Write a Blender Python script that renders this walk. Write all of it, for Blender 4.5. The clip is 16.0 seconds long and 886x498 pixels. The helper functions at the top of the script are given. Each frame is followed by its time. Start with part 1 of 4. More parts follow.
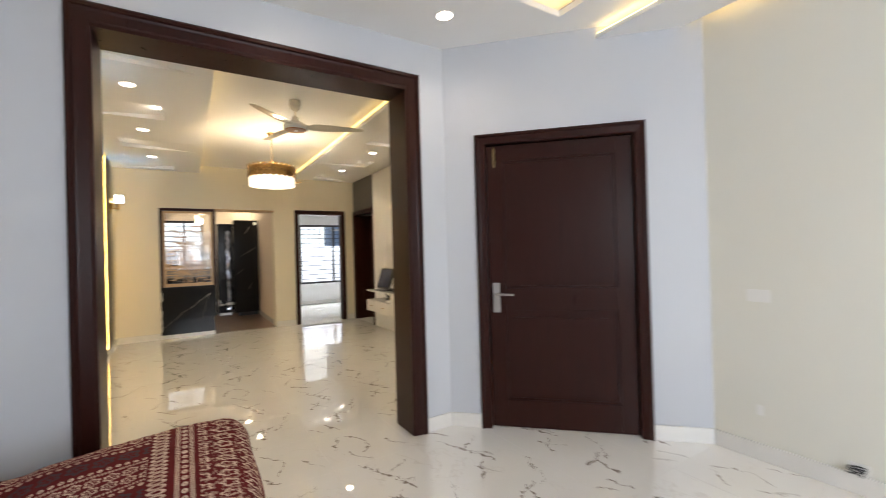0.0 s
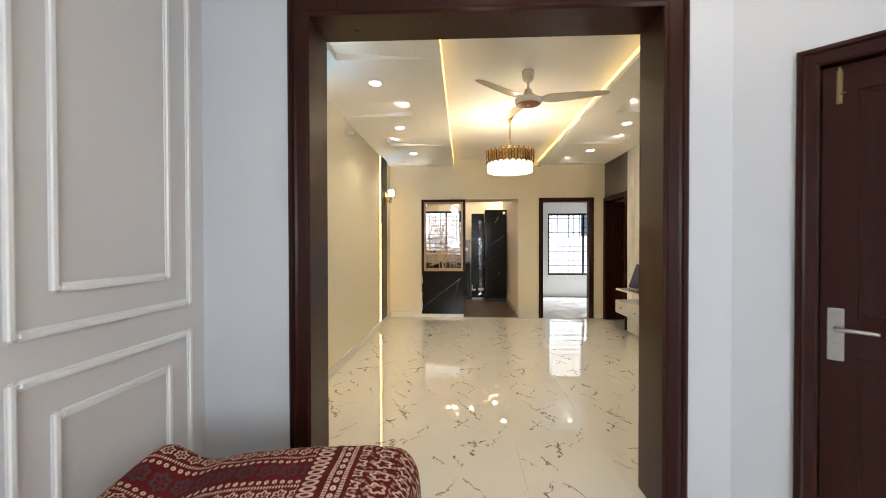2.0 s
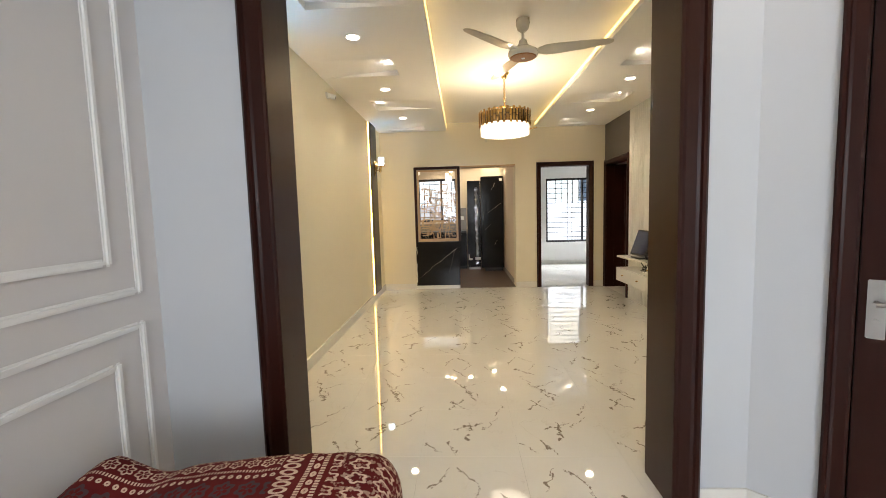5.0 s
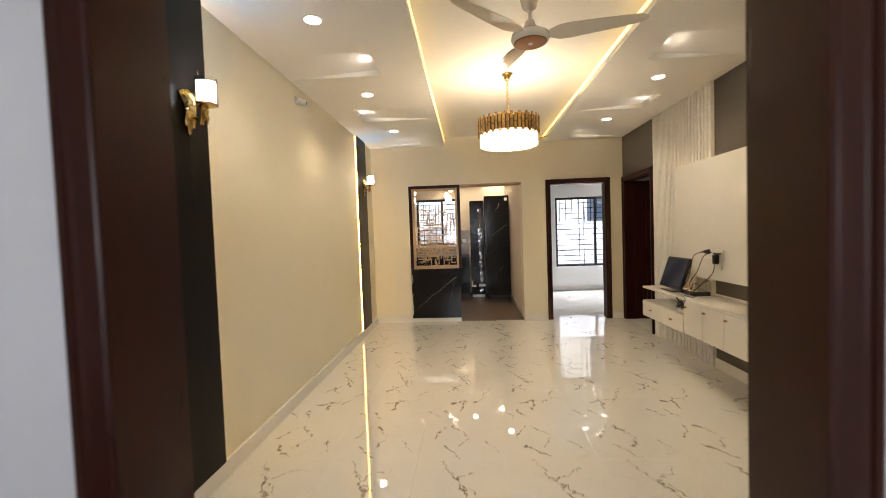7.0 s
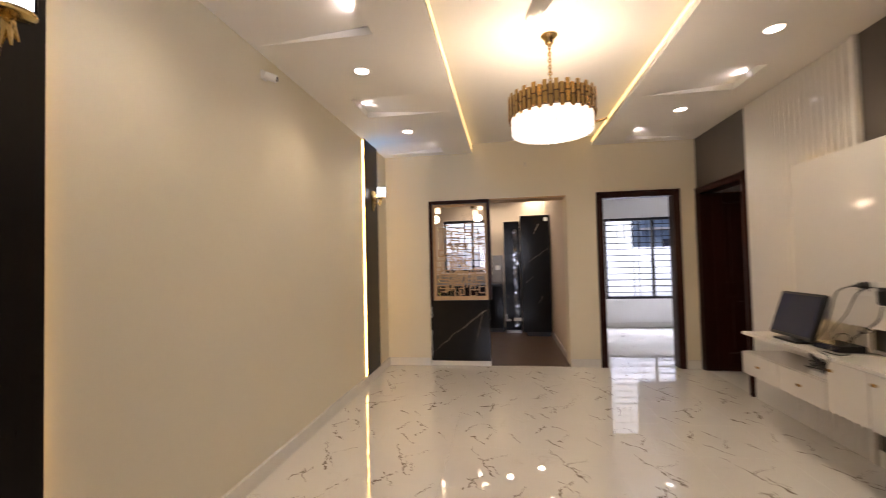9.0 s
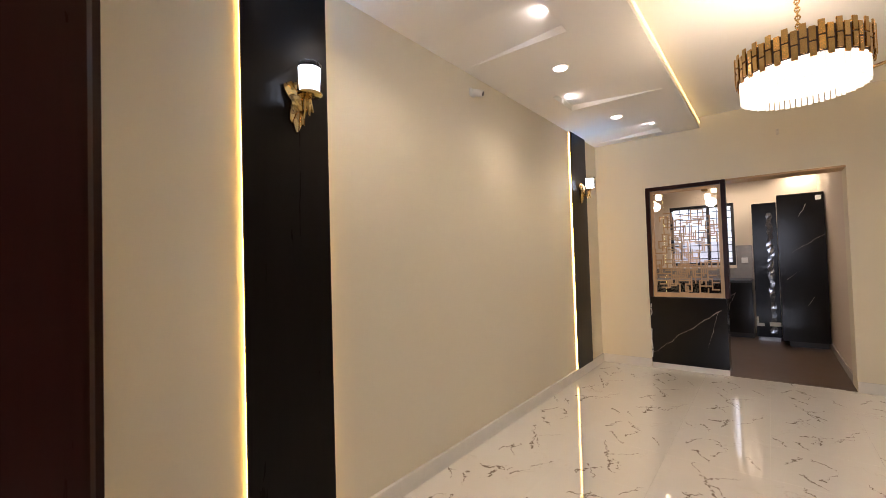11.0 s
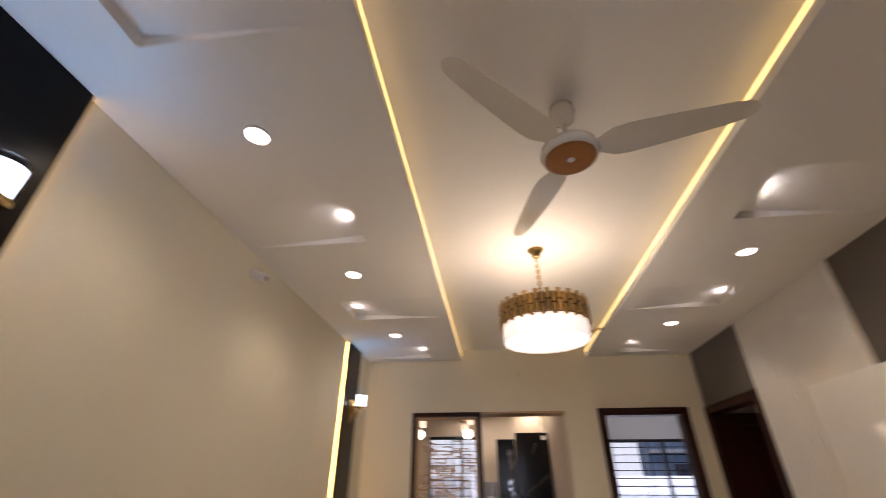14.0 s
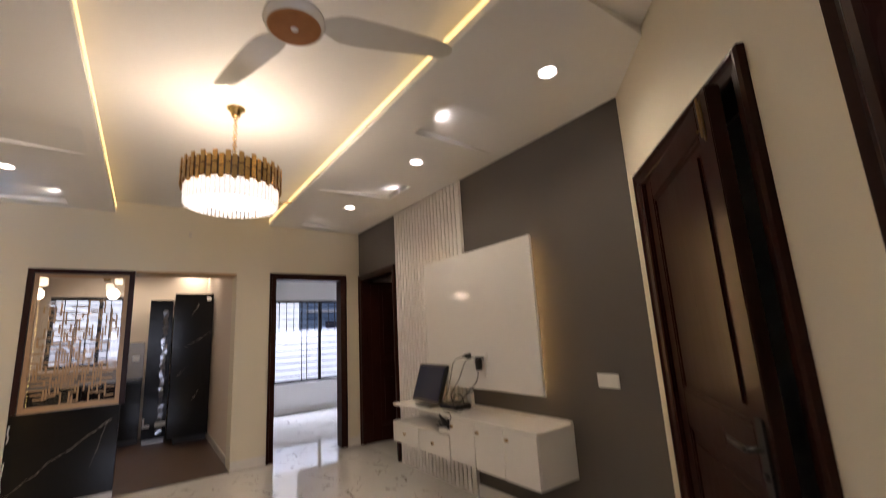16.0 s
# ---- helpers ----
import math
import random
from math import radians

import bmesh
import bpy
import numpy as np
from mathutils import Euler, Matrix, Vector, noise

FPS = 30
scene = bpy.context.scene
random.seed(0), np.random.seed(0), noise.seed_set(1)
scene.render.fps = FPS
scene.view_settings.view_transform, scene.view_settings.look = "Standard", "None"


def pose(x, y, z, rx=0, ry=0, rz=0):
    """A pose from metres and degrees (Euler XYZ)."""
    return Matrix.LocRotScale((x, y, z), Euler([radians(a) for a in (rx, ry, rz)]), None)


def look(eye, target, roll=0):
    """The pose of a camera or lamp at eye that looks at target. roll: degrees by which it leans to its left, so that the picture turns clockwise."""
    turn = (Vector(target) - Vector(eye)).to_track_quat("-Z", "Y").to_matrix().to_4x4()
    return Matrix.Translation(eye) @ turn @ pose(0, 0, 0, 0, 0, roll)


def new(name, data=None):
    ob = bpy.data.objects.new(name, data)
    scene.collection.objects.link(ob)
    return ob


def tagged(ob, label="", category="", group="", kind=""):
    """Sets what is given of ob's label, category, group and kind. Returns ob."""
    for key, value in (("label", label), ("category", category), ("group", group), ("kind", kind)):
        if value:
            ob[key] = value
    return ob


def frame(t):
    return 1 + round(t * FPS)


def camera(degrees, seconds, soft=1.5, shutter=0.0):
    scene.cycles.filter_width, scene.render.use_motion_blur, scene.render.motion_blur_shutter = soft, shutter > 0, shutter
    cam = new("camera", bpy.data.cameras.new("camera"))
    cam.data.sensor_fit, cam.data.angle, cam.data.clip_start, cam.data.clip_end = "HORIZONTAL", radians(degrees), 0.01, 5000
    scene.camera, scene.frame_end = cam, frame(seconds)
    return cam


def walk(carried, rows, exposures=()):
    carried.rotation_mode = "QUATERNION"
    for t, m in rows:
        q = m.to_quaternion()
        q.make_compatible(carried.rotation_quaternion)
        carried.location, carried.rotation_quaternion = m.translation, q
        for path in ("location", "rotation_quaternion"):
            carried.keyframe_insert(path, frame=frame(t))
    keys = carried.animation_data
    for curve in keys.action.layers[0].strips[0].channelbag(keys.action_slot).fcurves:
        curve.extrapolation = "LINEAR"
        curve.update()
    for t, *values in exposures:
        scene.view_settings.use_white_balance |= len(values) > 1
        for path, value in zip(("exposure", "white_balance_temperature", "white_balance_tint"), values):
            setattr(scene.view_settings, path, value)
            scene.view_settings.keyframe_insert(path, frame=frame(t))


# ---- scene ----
cam = camera(93.7, 16.0, soft=0.65, shutter=0.5)
PATH = [
    (0, (0.637, 0.344, 1.31), (1.687, 2.046, 1.321), -1.6),
    (0.5, (0.768, 0.547, 1.338), (1.435, 2.432, 1.334), -2.0),
    (1, (0.931, 0.681, 1.334), (1.131, 2.671, 1.33), -2.0),
    (1.5, (1.045, 0.775, 1.349), (0.96, 2.773, 1.336), -0.5),
    (2, (1.022, 0.943, 1.338), (0.925, 2.94, 1.314), -0.1),
    (2.5, (0.97, 1.101, 1.353), (0.899, 3.1, 1.401), -0.2),
    (3, (0.968, 1.129, 1.393), (0.905, 3.098, 1.741), -0.4),
    (3.5, (0.963, 1.147, 1.389), (0.906, 3.112, 1.757), -0.5),
    (4, (0.963, 1.156, 1.347), (0.901, 3.155, 1.368), -0.6),
    (4.2, (0.975, 1.153, 1.333), (0.911, 3.148, 1.218), -0.8),
    (6.3, (1.188, 1.562, 1.401), (1.061, 3.549, 1.208), -2.5),
    (6.5, (1.176, 1.664, 1.383), (1.053, 3.654, 1.228), -2.2),
    (7, (1.17, 1.999, 1.403), (1.049, 3.993, 1.326), -2.0),
    (7.5, (1.237, 2.326, 1.333), (1.088, 4.32, 1.299), -2.0),
    (8, (1.235, 2.66, 1.314), (1.073, 4.653, 1.318), -1.8),
    (8.5, (1.168, 2.935, 1.305), (1.016, 4.929, 1.345), -1.5),
    (9, (1.249, 3.122, 1.35), (0.953, 5.099, 1.411), -1.4),
    (9.5, (1.307, 3.238, 1.318), (0.48, 5.057, 1.402), -1.3),
    (9.7, (1.288, 3.222, 1.34), (0.288, 4.953, 1.41), -1.4),
    (11.8, (1.478, 2.983, 1.38), (0.197, 4.516, 1.471), -2.5),
    (12, (1.436, 3.018, 1.426), (0.188, 4.554, 1.716), -2.9),
    (12.5, (1.424, 3.097, 1.458), (0.323, 4.51, 2.347), -2.0),
    (13, (1.407, 3.171, 1.451), (0.344, 4.549, 2.436), 0.3),
    (13.5, (1.309, 3.264, 1.434), (0.584, 4.853, 2.409), 0.5),
    (14, (1.233, 3.334, 1.406), (1.028, 5.06, 2.394), 0.1),
    (14.5, (1.201, 3.361, 1.398), (1.57, 5.085, 2.342), -0.1),
    (15, (1.22, 3.358, 1.4), (2.033, 4.942, 2.31), -0.5),
    (15.5, (1.22, 3.272, 1.392), (2.234, 4.825, 2.141), -2.2),
    (16, (1.197, 3.198, 1.361), (2.339, 4.793, 1.746), -3.3),
]
walk(cam, [(t, look(eye, target, roll)) for t, eye, target, roll in PATH],
     exposures=[(0.0, -0.06, 7250, 14), (0.7, 0.08, 7250, 14), (1.5, 0.15, 7200, 13), (3.0, -0.06, 7300, 12), (4.0, 0.03, 7350, 12), (7.0, -0.05, 7400, 16), (7.5, -0.10, 6900, 20), (8.0, -0.26, 6550, 25), (9.0, -0.34, 7000, 26), (9.5, -0.5, 7100, 27), (12.0, -0.05, 6600, 24), (12.5, -0.63, 6800, 26), (13.0, -0.68, 6500, 25), (13.5, -0.80, 6450, 27), (14.5, -0.81, 7150, 28), (16.0, -0.63, 6600, 25)])

# ---- plan (metres) ----
XL, XR, XF = -0.318, 3.55, -0.302            # side walls; the front room's left wall
YB, YP0, YP1 = -2.2, 3.0, 3.25  # back wall of the front room, partition faces
YF, YF1 = 8.51, 8.80            # far wall of the living room
YE = 11.60                      # back wall of kitchen and bedroom
ZC, ZT = 2.76, 2.88             # side ceiling, tray

# ---- world, sun, large lights ----
world = bpy.data.worlds.new("sky")
scene.world = world
world.use_nodes = True
wn = world.node_tree
sky = wn.nodes.new("ShaderNodeTexSky")
sky.sky_type, sky.sun_disc = "NISHITA", False
sky.sun_elevation, sky.sun_rotation = radians(70), radians(180)
wn.links.new(sky.outputs[0], wn.nodes["Background"].inputs[0])
wn.nodes["Background"].inputs[1].default_value = 0.15


def lamp(name, kind, m, energy, colour, **settings):
    data = bpy.data.lights.new(name, kind)
    data.energy, data.color = energy, colour
    for key, value in settings.items():
        if key == "size":
            data.size = value
        elif key == "size_y":
            data.shape, data.size_y = "RECTANGLE", value
        elif key == "soft":
            data.shadow_soft_size = value
        elif key == "angle":
            data.angle = value
        elif key == "cone":
            data.spot_size, data.spot_blend = value
    ob = new(name, data)
    ob.matrix_world = m
    return ob


lamp("sun", "SUN", look((0, 0, 10), (-0.3, 1.4, 6.0)), 2.2, (1.0, 0.96, 0.9), angle=radians(3))
WARM, WHITE, DAY = (1.0, 0.80, 0.56), (1.0, 0.91, 0.67), (0.72, 0.84, 1.0)
lamp("front_window_light", "AREA", look((1.6, YB + 0.05, 1.6), (1.9, 1.6, 0.0)), 100, DAY, size=2.6, size_y=1.6)
lamp("bedroom_window_light", "AREA", look((4.07, YE + 1.3, 3.75), (4.0, 9.9, 0.0)), 1200, DAY, size=2.0, size_y=1.2)
lamp("kitchen_window_light", "AREA", look((0.42, YE + 1.2, 3.8), (0.6, 9.9, 0.3)), 180, DAY, size=1.2, size_y=1.0)
SPOTS_LEFT = [(0.25, 4.587), (0.25, 6.0), (0.25, 7.44)]
SPOTS_RIGHT = [(2.952, 4.54), (2.952, 5.96), (2.952, 7.37)]
# of the front spots, the two at y -0.6 are unseen and added
SPOTS_FRONT = [(2.09, 2.6), (1.15, 2.68), (0.6, -0.6), (2.6, -0.6)]
for x, y in SPOTS_LEFT + SPOTS_RIGHT:
    lamp("spot_light", "SPOT", look((x, y, ZC - 0.02), (x, y, 0)), 34, WHITE, soft=0.05, cone=(radians(140), 0.8))
for x, y in SPOTS_FRONT:
    lamp("spot_light", "SPOT", look((x, y, 2.82), (x, y, 0)), 12, (1, 0.92, 0.82), soft=0.05, cone=(radians(140), 0.8))
lamp("chandelier_light", "POINT", pose(1.587, 6.0, 2.385), 30, (1.0, 0.87, 0.62), soft=0.07)
for y in (4.13, 7.83):
    lamp("sconce_light", "POINT", pose(XL + 0.145, y, 2.185), 9.0, (0.22, 0.58, 1.0), soft=0.03)
for x, y in ((0.65, 11.1), (1.22, 11.05), (1.93, 10.35), (1.82, 11.42)):
    lamp("kitchen_light", "SPOT", look((x, y, 2.68), (x, y, 0)), 42, WHITE, soft=0.05, cone=(radians(150), 0.8))
for x in (0.85, 0.20):
    lamp("pendant_light", "POINT", pose(x, 9.4, 2.0), 6, WARM, soft=0.06)
lamp("bath_light", "POINT", pose(4.4, 7.4, 2.4), 0.3, WHITE, soft=0.1)


# ---- materials ----
class Nodes:
    """Short hand for a node material."""

    def __init__(self, name):
        self.material = bpy.data.materials.new(name)
        self.material.use_nodes = True
        self.tree = self.material.node_tree
        self.shader = self.tree.nodes["Principled BSDF"]

    def add(self, kind, *links, operation="", feature="", data_type=""):
        node = self.tree.nodes.new(kind)
        if operation:
            node.operation = operation
        if feature:
            node.feature = feature
        if data_type:
            node.data_type = data_type
        for slot, source in links:
            if hasattr(source, "is_output"):
                self.tree.links.new(source, node.inputs[slot])
            elif source is not None:
                node.inputs[slot].default_value = source
        return node

    def math(self, operation, a, b=None, c=None):
        return self.add("ShaderNodeMath", (0, a), (1, b), (2, c), operation=operation).outputs[0]

    def ramp(self, source, *stops):
        node = self.add("ShaderNodeValToRGB", (0, source))
        while len(node.color_ramp.elements) < len(stops):
            node.color_ramp.elements.new(0.5)
        for e, (at, colour) in zip(node.color_ramp.elements, stops):
            e.position, e.color = at, (*colour, 1) if len(colour) == 3 else colour
        return node.outputs[0]

    def mix(self, factor, a, b):
        node = self.add("ShaderNodeMix", data_type="RGBA")
        for slot, v in ((0, factor), (6, a), (7, b)):
            if hasattr(v, "is_output"):
                self.tree.links.new(v, node.inputs[slot])
            else:
                node.inputs[slot].default_value = (*v, 1) if isinstance(v, tuple) else v
        return node.outputs[2]

    def noise(self, vector, scale, detail=4.0, distortion=0.0, rough=0.55):
        return self.add("ShaderNodeTexNoise", ("Vector", vector), ("Scale", scale), ("Detail", detail), ("Distortion", distortion), ("Roughness", rough)).outputs["Fac"]

    def place(self, kind="Object"):
        return self.add("ShaderNodeTexCoord").outputs[kind]

    def put(self, colour=None, rough=None, metal=None, bump=None, strength=0.2, distance=0.01, **more):
        s = self.shader
        for slot, v in (("Base Color", colour), ("Roughness", rough), ("Metallic", metal)):
            if hasattr(v, "is_output"):
                self.tree.links.new(v, s.inputs[slot])
            elif v is not None:
                s.inputs[slot].default_value = (*v, 1) if isinstance(v, tuple) else v
        if bump is not None:
            b = self.add("ShaderNodeBump", ("Height", bump), ("Strength", strength), ("Distance", distance))
            self.tree.links.new(b.outputs[0], s.inputs["Normal"])
        for key, v in more.items():
            s.inputs[key.replace("_", " ")].default_value = v
        return self.material


def paint(name, colour, rough=0.6, mottle=0.05, grain=90.0, strength=0.12):
    n = Nodes(name)
    p = n.add("ShaderNodeNewGeometry").outputs["Position"]
    wide, fine = n.noise(p, 1.3), n.noise(p, grain, 3)
    dark = tuple(c * (1 - mottle) for c in colour)
    c = n.mix(wide, dark, colour)
    c = n.mix(n.math("MULTIPLY", fine, 0.06), c, tuple(x * 0.8 for x in colour))
    r = n.math("MULTIPLY_ADD", wide, 0.15, rough - 0.08)
    return n.put(c, r, bump=fine, strength=strength, distance=0.002)


def glowing(name, colour, strength):
    n = Nodes(name)
    return n.put((0.8, 0.8, 0.8), 0.4, Emission_Color=(*colour, 1), Emission_Strength=strength)


def plain(name, colour, rough=0.4, metal=0.0, vary=0.12, scale=14.0, **more):
    n = Nodes(name)
    v = n.noise(n.place(), scale)
    c = n.mix(v, tuple(x * (1 - vary) for x in colour), tuple(min(1, x * (1 + vary)) for x in colour))
    return n.put(c, n.math("MULTIPLY_ADD", v, 0.1, rough - 0.05), metal, **more)


def wood(name, dark, light, rough=0.28, gloss=0.17):
    n = Nodes(name)
    p = n.place()
    s = n.add("ShaderNodeMapping", ("Vector", p), ("Scale", (9.0, 9.0, 0.7))).outputs[0]
    g = n.noise(s, 2.5, 5, 0.4)
    fine = n.noise(s, 40.0, 3)
    c = n.mix(n.math("MULTIPLY_ADD", fine, 0.25, n.math("MULTIPLY", g, 0.8)), dark, light)
    return n.put(c, n.math("MULTIPLY_ADD", g, 0.14, rough - 0.07), bump=fine, strength=0.03, distance=0.001, Specular_IOR_Level=gloss)


def strokes(n, flat, lines, wobble):
    """Broken veins along straight strokes (x0, y0, x1, y1, half width) on a flat vector; 0 to 1."""
    best = None
    for x0, y0, x1, y1, w in lines:
        a, run = Vector((x0, y0, 0)), Vector((x1 - x0, y1 - y0, 0))
        off = n.add("ShaderNodeVectorMath", (0, flat), (1, a), operation="SUBTRACT").outputs[0]
        along = n.add("ShaderNodeVectorMath", (0, off), (1, run / run.length_squared), operation="DOT_PRODUCT").outputs["Value"]
        h = n.add("ShaderNodeClamp", (0, along)).outputs[0]
        near = n.add("ShaderNodeVectorMath", (0, run), ("Scale", h), operation="SCALE").outputs[0]
        d = n.add("ShaderNodeVectorMath", (0, off), (1, near), operation="DISTANCE").outputs["Value"]
        taper = n.math("MULTIPLY_ADD", h, -0.7 * w, w)
        v = n.math("SUBTRACT", 1.0, n.math("DIVIDE", d, n.math("MULTIPLY", taper, wobble)))
        best = v if best is None else n.math("MAXIMUM", best, v)
    return n.add("ShaderNodeClamp", (0, n.math("MULTIPLY", best, 2.0))).outputs[0]


TILE, PRINT = 0.555, 1.665     # tile side; the printed veins come again after three tiles
VEINS = [(0.26, 0.17, 0.29, 0.37, 0.020), (0.18, 0.29, 0.36, 0.36, 0.015), (0.36, 0.30, 0.46, 0.42, 0.008), (0.02, 0.14, 0.10, 0.04, 0.010),
         (0.14, 0.15, 0.20, 0.02, 0.011), (0.33, 0.69, 0.15, 1.10, 0.013), (0.24, 0.90, 0.42, 1.02, 0.008), (0.14, 1.28, 0.26, 1.14, 0.013),
         (0.14, 0.55, 0.25, 0.71, 0.014), (0.17, 0.68, 0.27, 0.54, 0.010), (0.28, 0.86, 0.36, 0.74, 0.009), (0.08, 1.39, 0.16, 1.55, 0.012),
         (0.21, 1.55, 0.31, 1.42, 0.012), (0.25, 1.26, 0.32, 1.40, 0.008), (0.44, 0.45, 0.52, 0.61, 0.008), (0.43, 1.35, 0.51, 1.20, 0.008)]


def floor_marble():
    n = Nodes("white marble tile")
    p = n.add("ShaderNodeNewGeometry").outputs["Position"]
    warp = n.add("ShaderNodeTexNoise", ("Vector", p), ("Scale", 13.0), ("Detail", 6.0), ("Roughness", 0.66))
    shift = n.add("ShaderNodeVectorMath", (0, warp.outputs["Color"]), (1, (0.5, 0.5, 0.5)), operation="SUBTRACT").outputs[0]
    shift = n.add("ShaderNodeVectorMath", (0, shift), (1, (0.15, 0.15, 0.0)), operation="MULTIPLY").outputs[0]
    cell = n.add("ShaderNodeVectorMath", (0, p), (1, (0.26, 3.40, 0.0)), operation="SUBTRACT").outputs[0]
    cell = n.add("ShaderNodeSeparateXYZ", (0, cell))
    u, v = n.math("FLOORED_MODULO", cell.outputs[0], TILE), n.math("FLOORED_MODULO", cell.outputs[1], PRINT)
    flat = n.add("ShaderNodeCombineXYZ", (0, u), (1, v)).outputs[0]
    flat = n.add("ShaderNodeVectorMath", (0, flat), (1, shift), operation="ADD").outputs[0]
    wobble = n.math("MULTIPLY", n.math("SUBTRACT", n.noise(p, 27.0, 4), 0.36), 4.6)
    vein = strokes(n, flat, VEINS, n.math("MAXIMUM", wobble, 0.05))
    cloud = n.noise(p, 2.2, 5)
    base = n.mix(cloud, (0.76, 0.73, 0.68), (0.84, 0.82, 0.78))
    hair = n.math("ABSOLUTE", n.math("SUBTRACT", n.noise(p, 2.6, 6, 0.6), 0.5))
    hair = n.math("MULTIPLY", n.ramp(hair, (0.0, (0.45,) * 3), (0.006, (0, 0, 0))), n.ramp(n.noise(p, 1.7, 2), (0.5, (0, 0, 0)), (0.6, (1, 1, 1))))
    base = n.mix(hair, base, (0.55, 0.49, 0.43))
    c = n.mix(n.math("MULTIPLY", vein, 0.88), base, (0.20, 0.15, 0.115))
    return n.put(c, n.math("MULTIPLY_ADD", cloud, 0.02, 0.012), Specular_IOR_Level=1.0, Coat_Weight=0.5, Coat_Roughness=0.01)


def black_marble():
    """Black laminate with a few long pale veins, drawn on the fronts' x and z."""
    n = Nodes("black marble laminate")
    p = n.add("ShaderNodeNewGeometry").outputs["Position"]
    xyz = n.add("ShaderNodeSeparateXYZ", (0, p))
    flat = n.add("ShaderNodeCombineXYZ", (0, xyz.outputs[0]), (1, xyz.outputs[2])).outputs[0]
    warp = n.add("ShaderNodeTexNoise", ("Vector", p), ("Scale", 7.0), ("Detail", 4.0))
    shift = n.add("ShaderNodeVectorMath", (0, warp.outputs["Color"]), (1, (0.5, 0.5, 0.5)), operation="SUBTRACT").outputs[0]
    shift = n.add("ShaderNodeVectorMath", (0, shift), (1, (0.07, 0.07, 0.0)), operation="MULTIPLY").outputs[0]
    flat = n.add("ShaderNodeVectorMath", (0, flat), (1, shift), operation="ADD").outputs[0]
    wobble = n.math("MAXIMUM", n.math("MULTIPLY", n.math("SUBTRACT", n.noise(p, 20.0, 3), 0.25), 3.0), 0.1)
    line = strokes(n, flat, [(0.97, 0.70, 0.28, 0.18, 0.006), (0.95, 0.68, 0.84, 0.28, 0.003), (2.02, 1.56, 1.66, 1.30, 0.005), (1.83, 1.97, 1.75, 1.80, 0.005),
                             (1.87, 0.69, 1.81, 0.58, 0.005), (1.60, 0.95, 1.72, 1.05, 0.003)], wobble)
    c = n.mix(n.math("MULTIPLY", line, 0.6), (0.010, 0.009, 0.009), (0.50, 0.44, 0.38))
    return n.put(c, 0.14, Specular_IOR_Level=0.18)


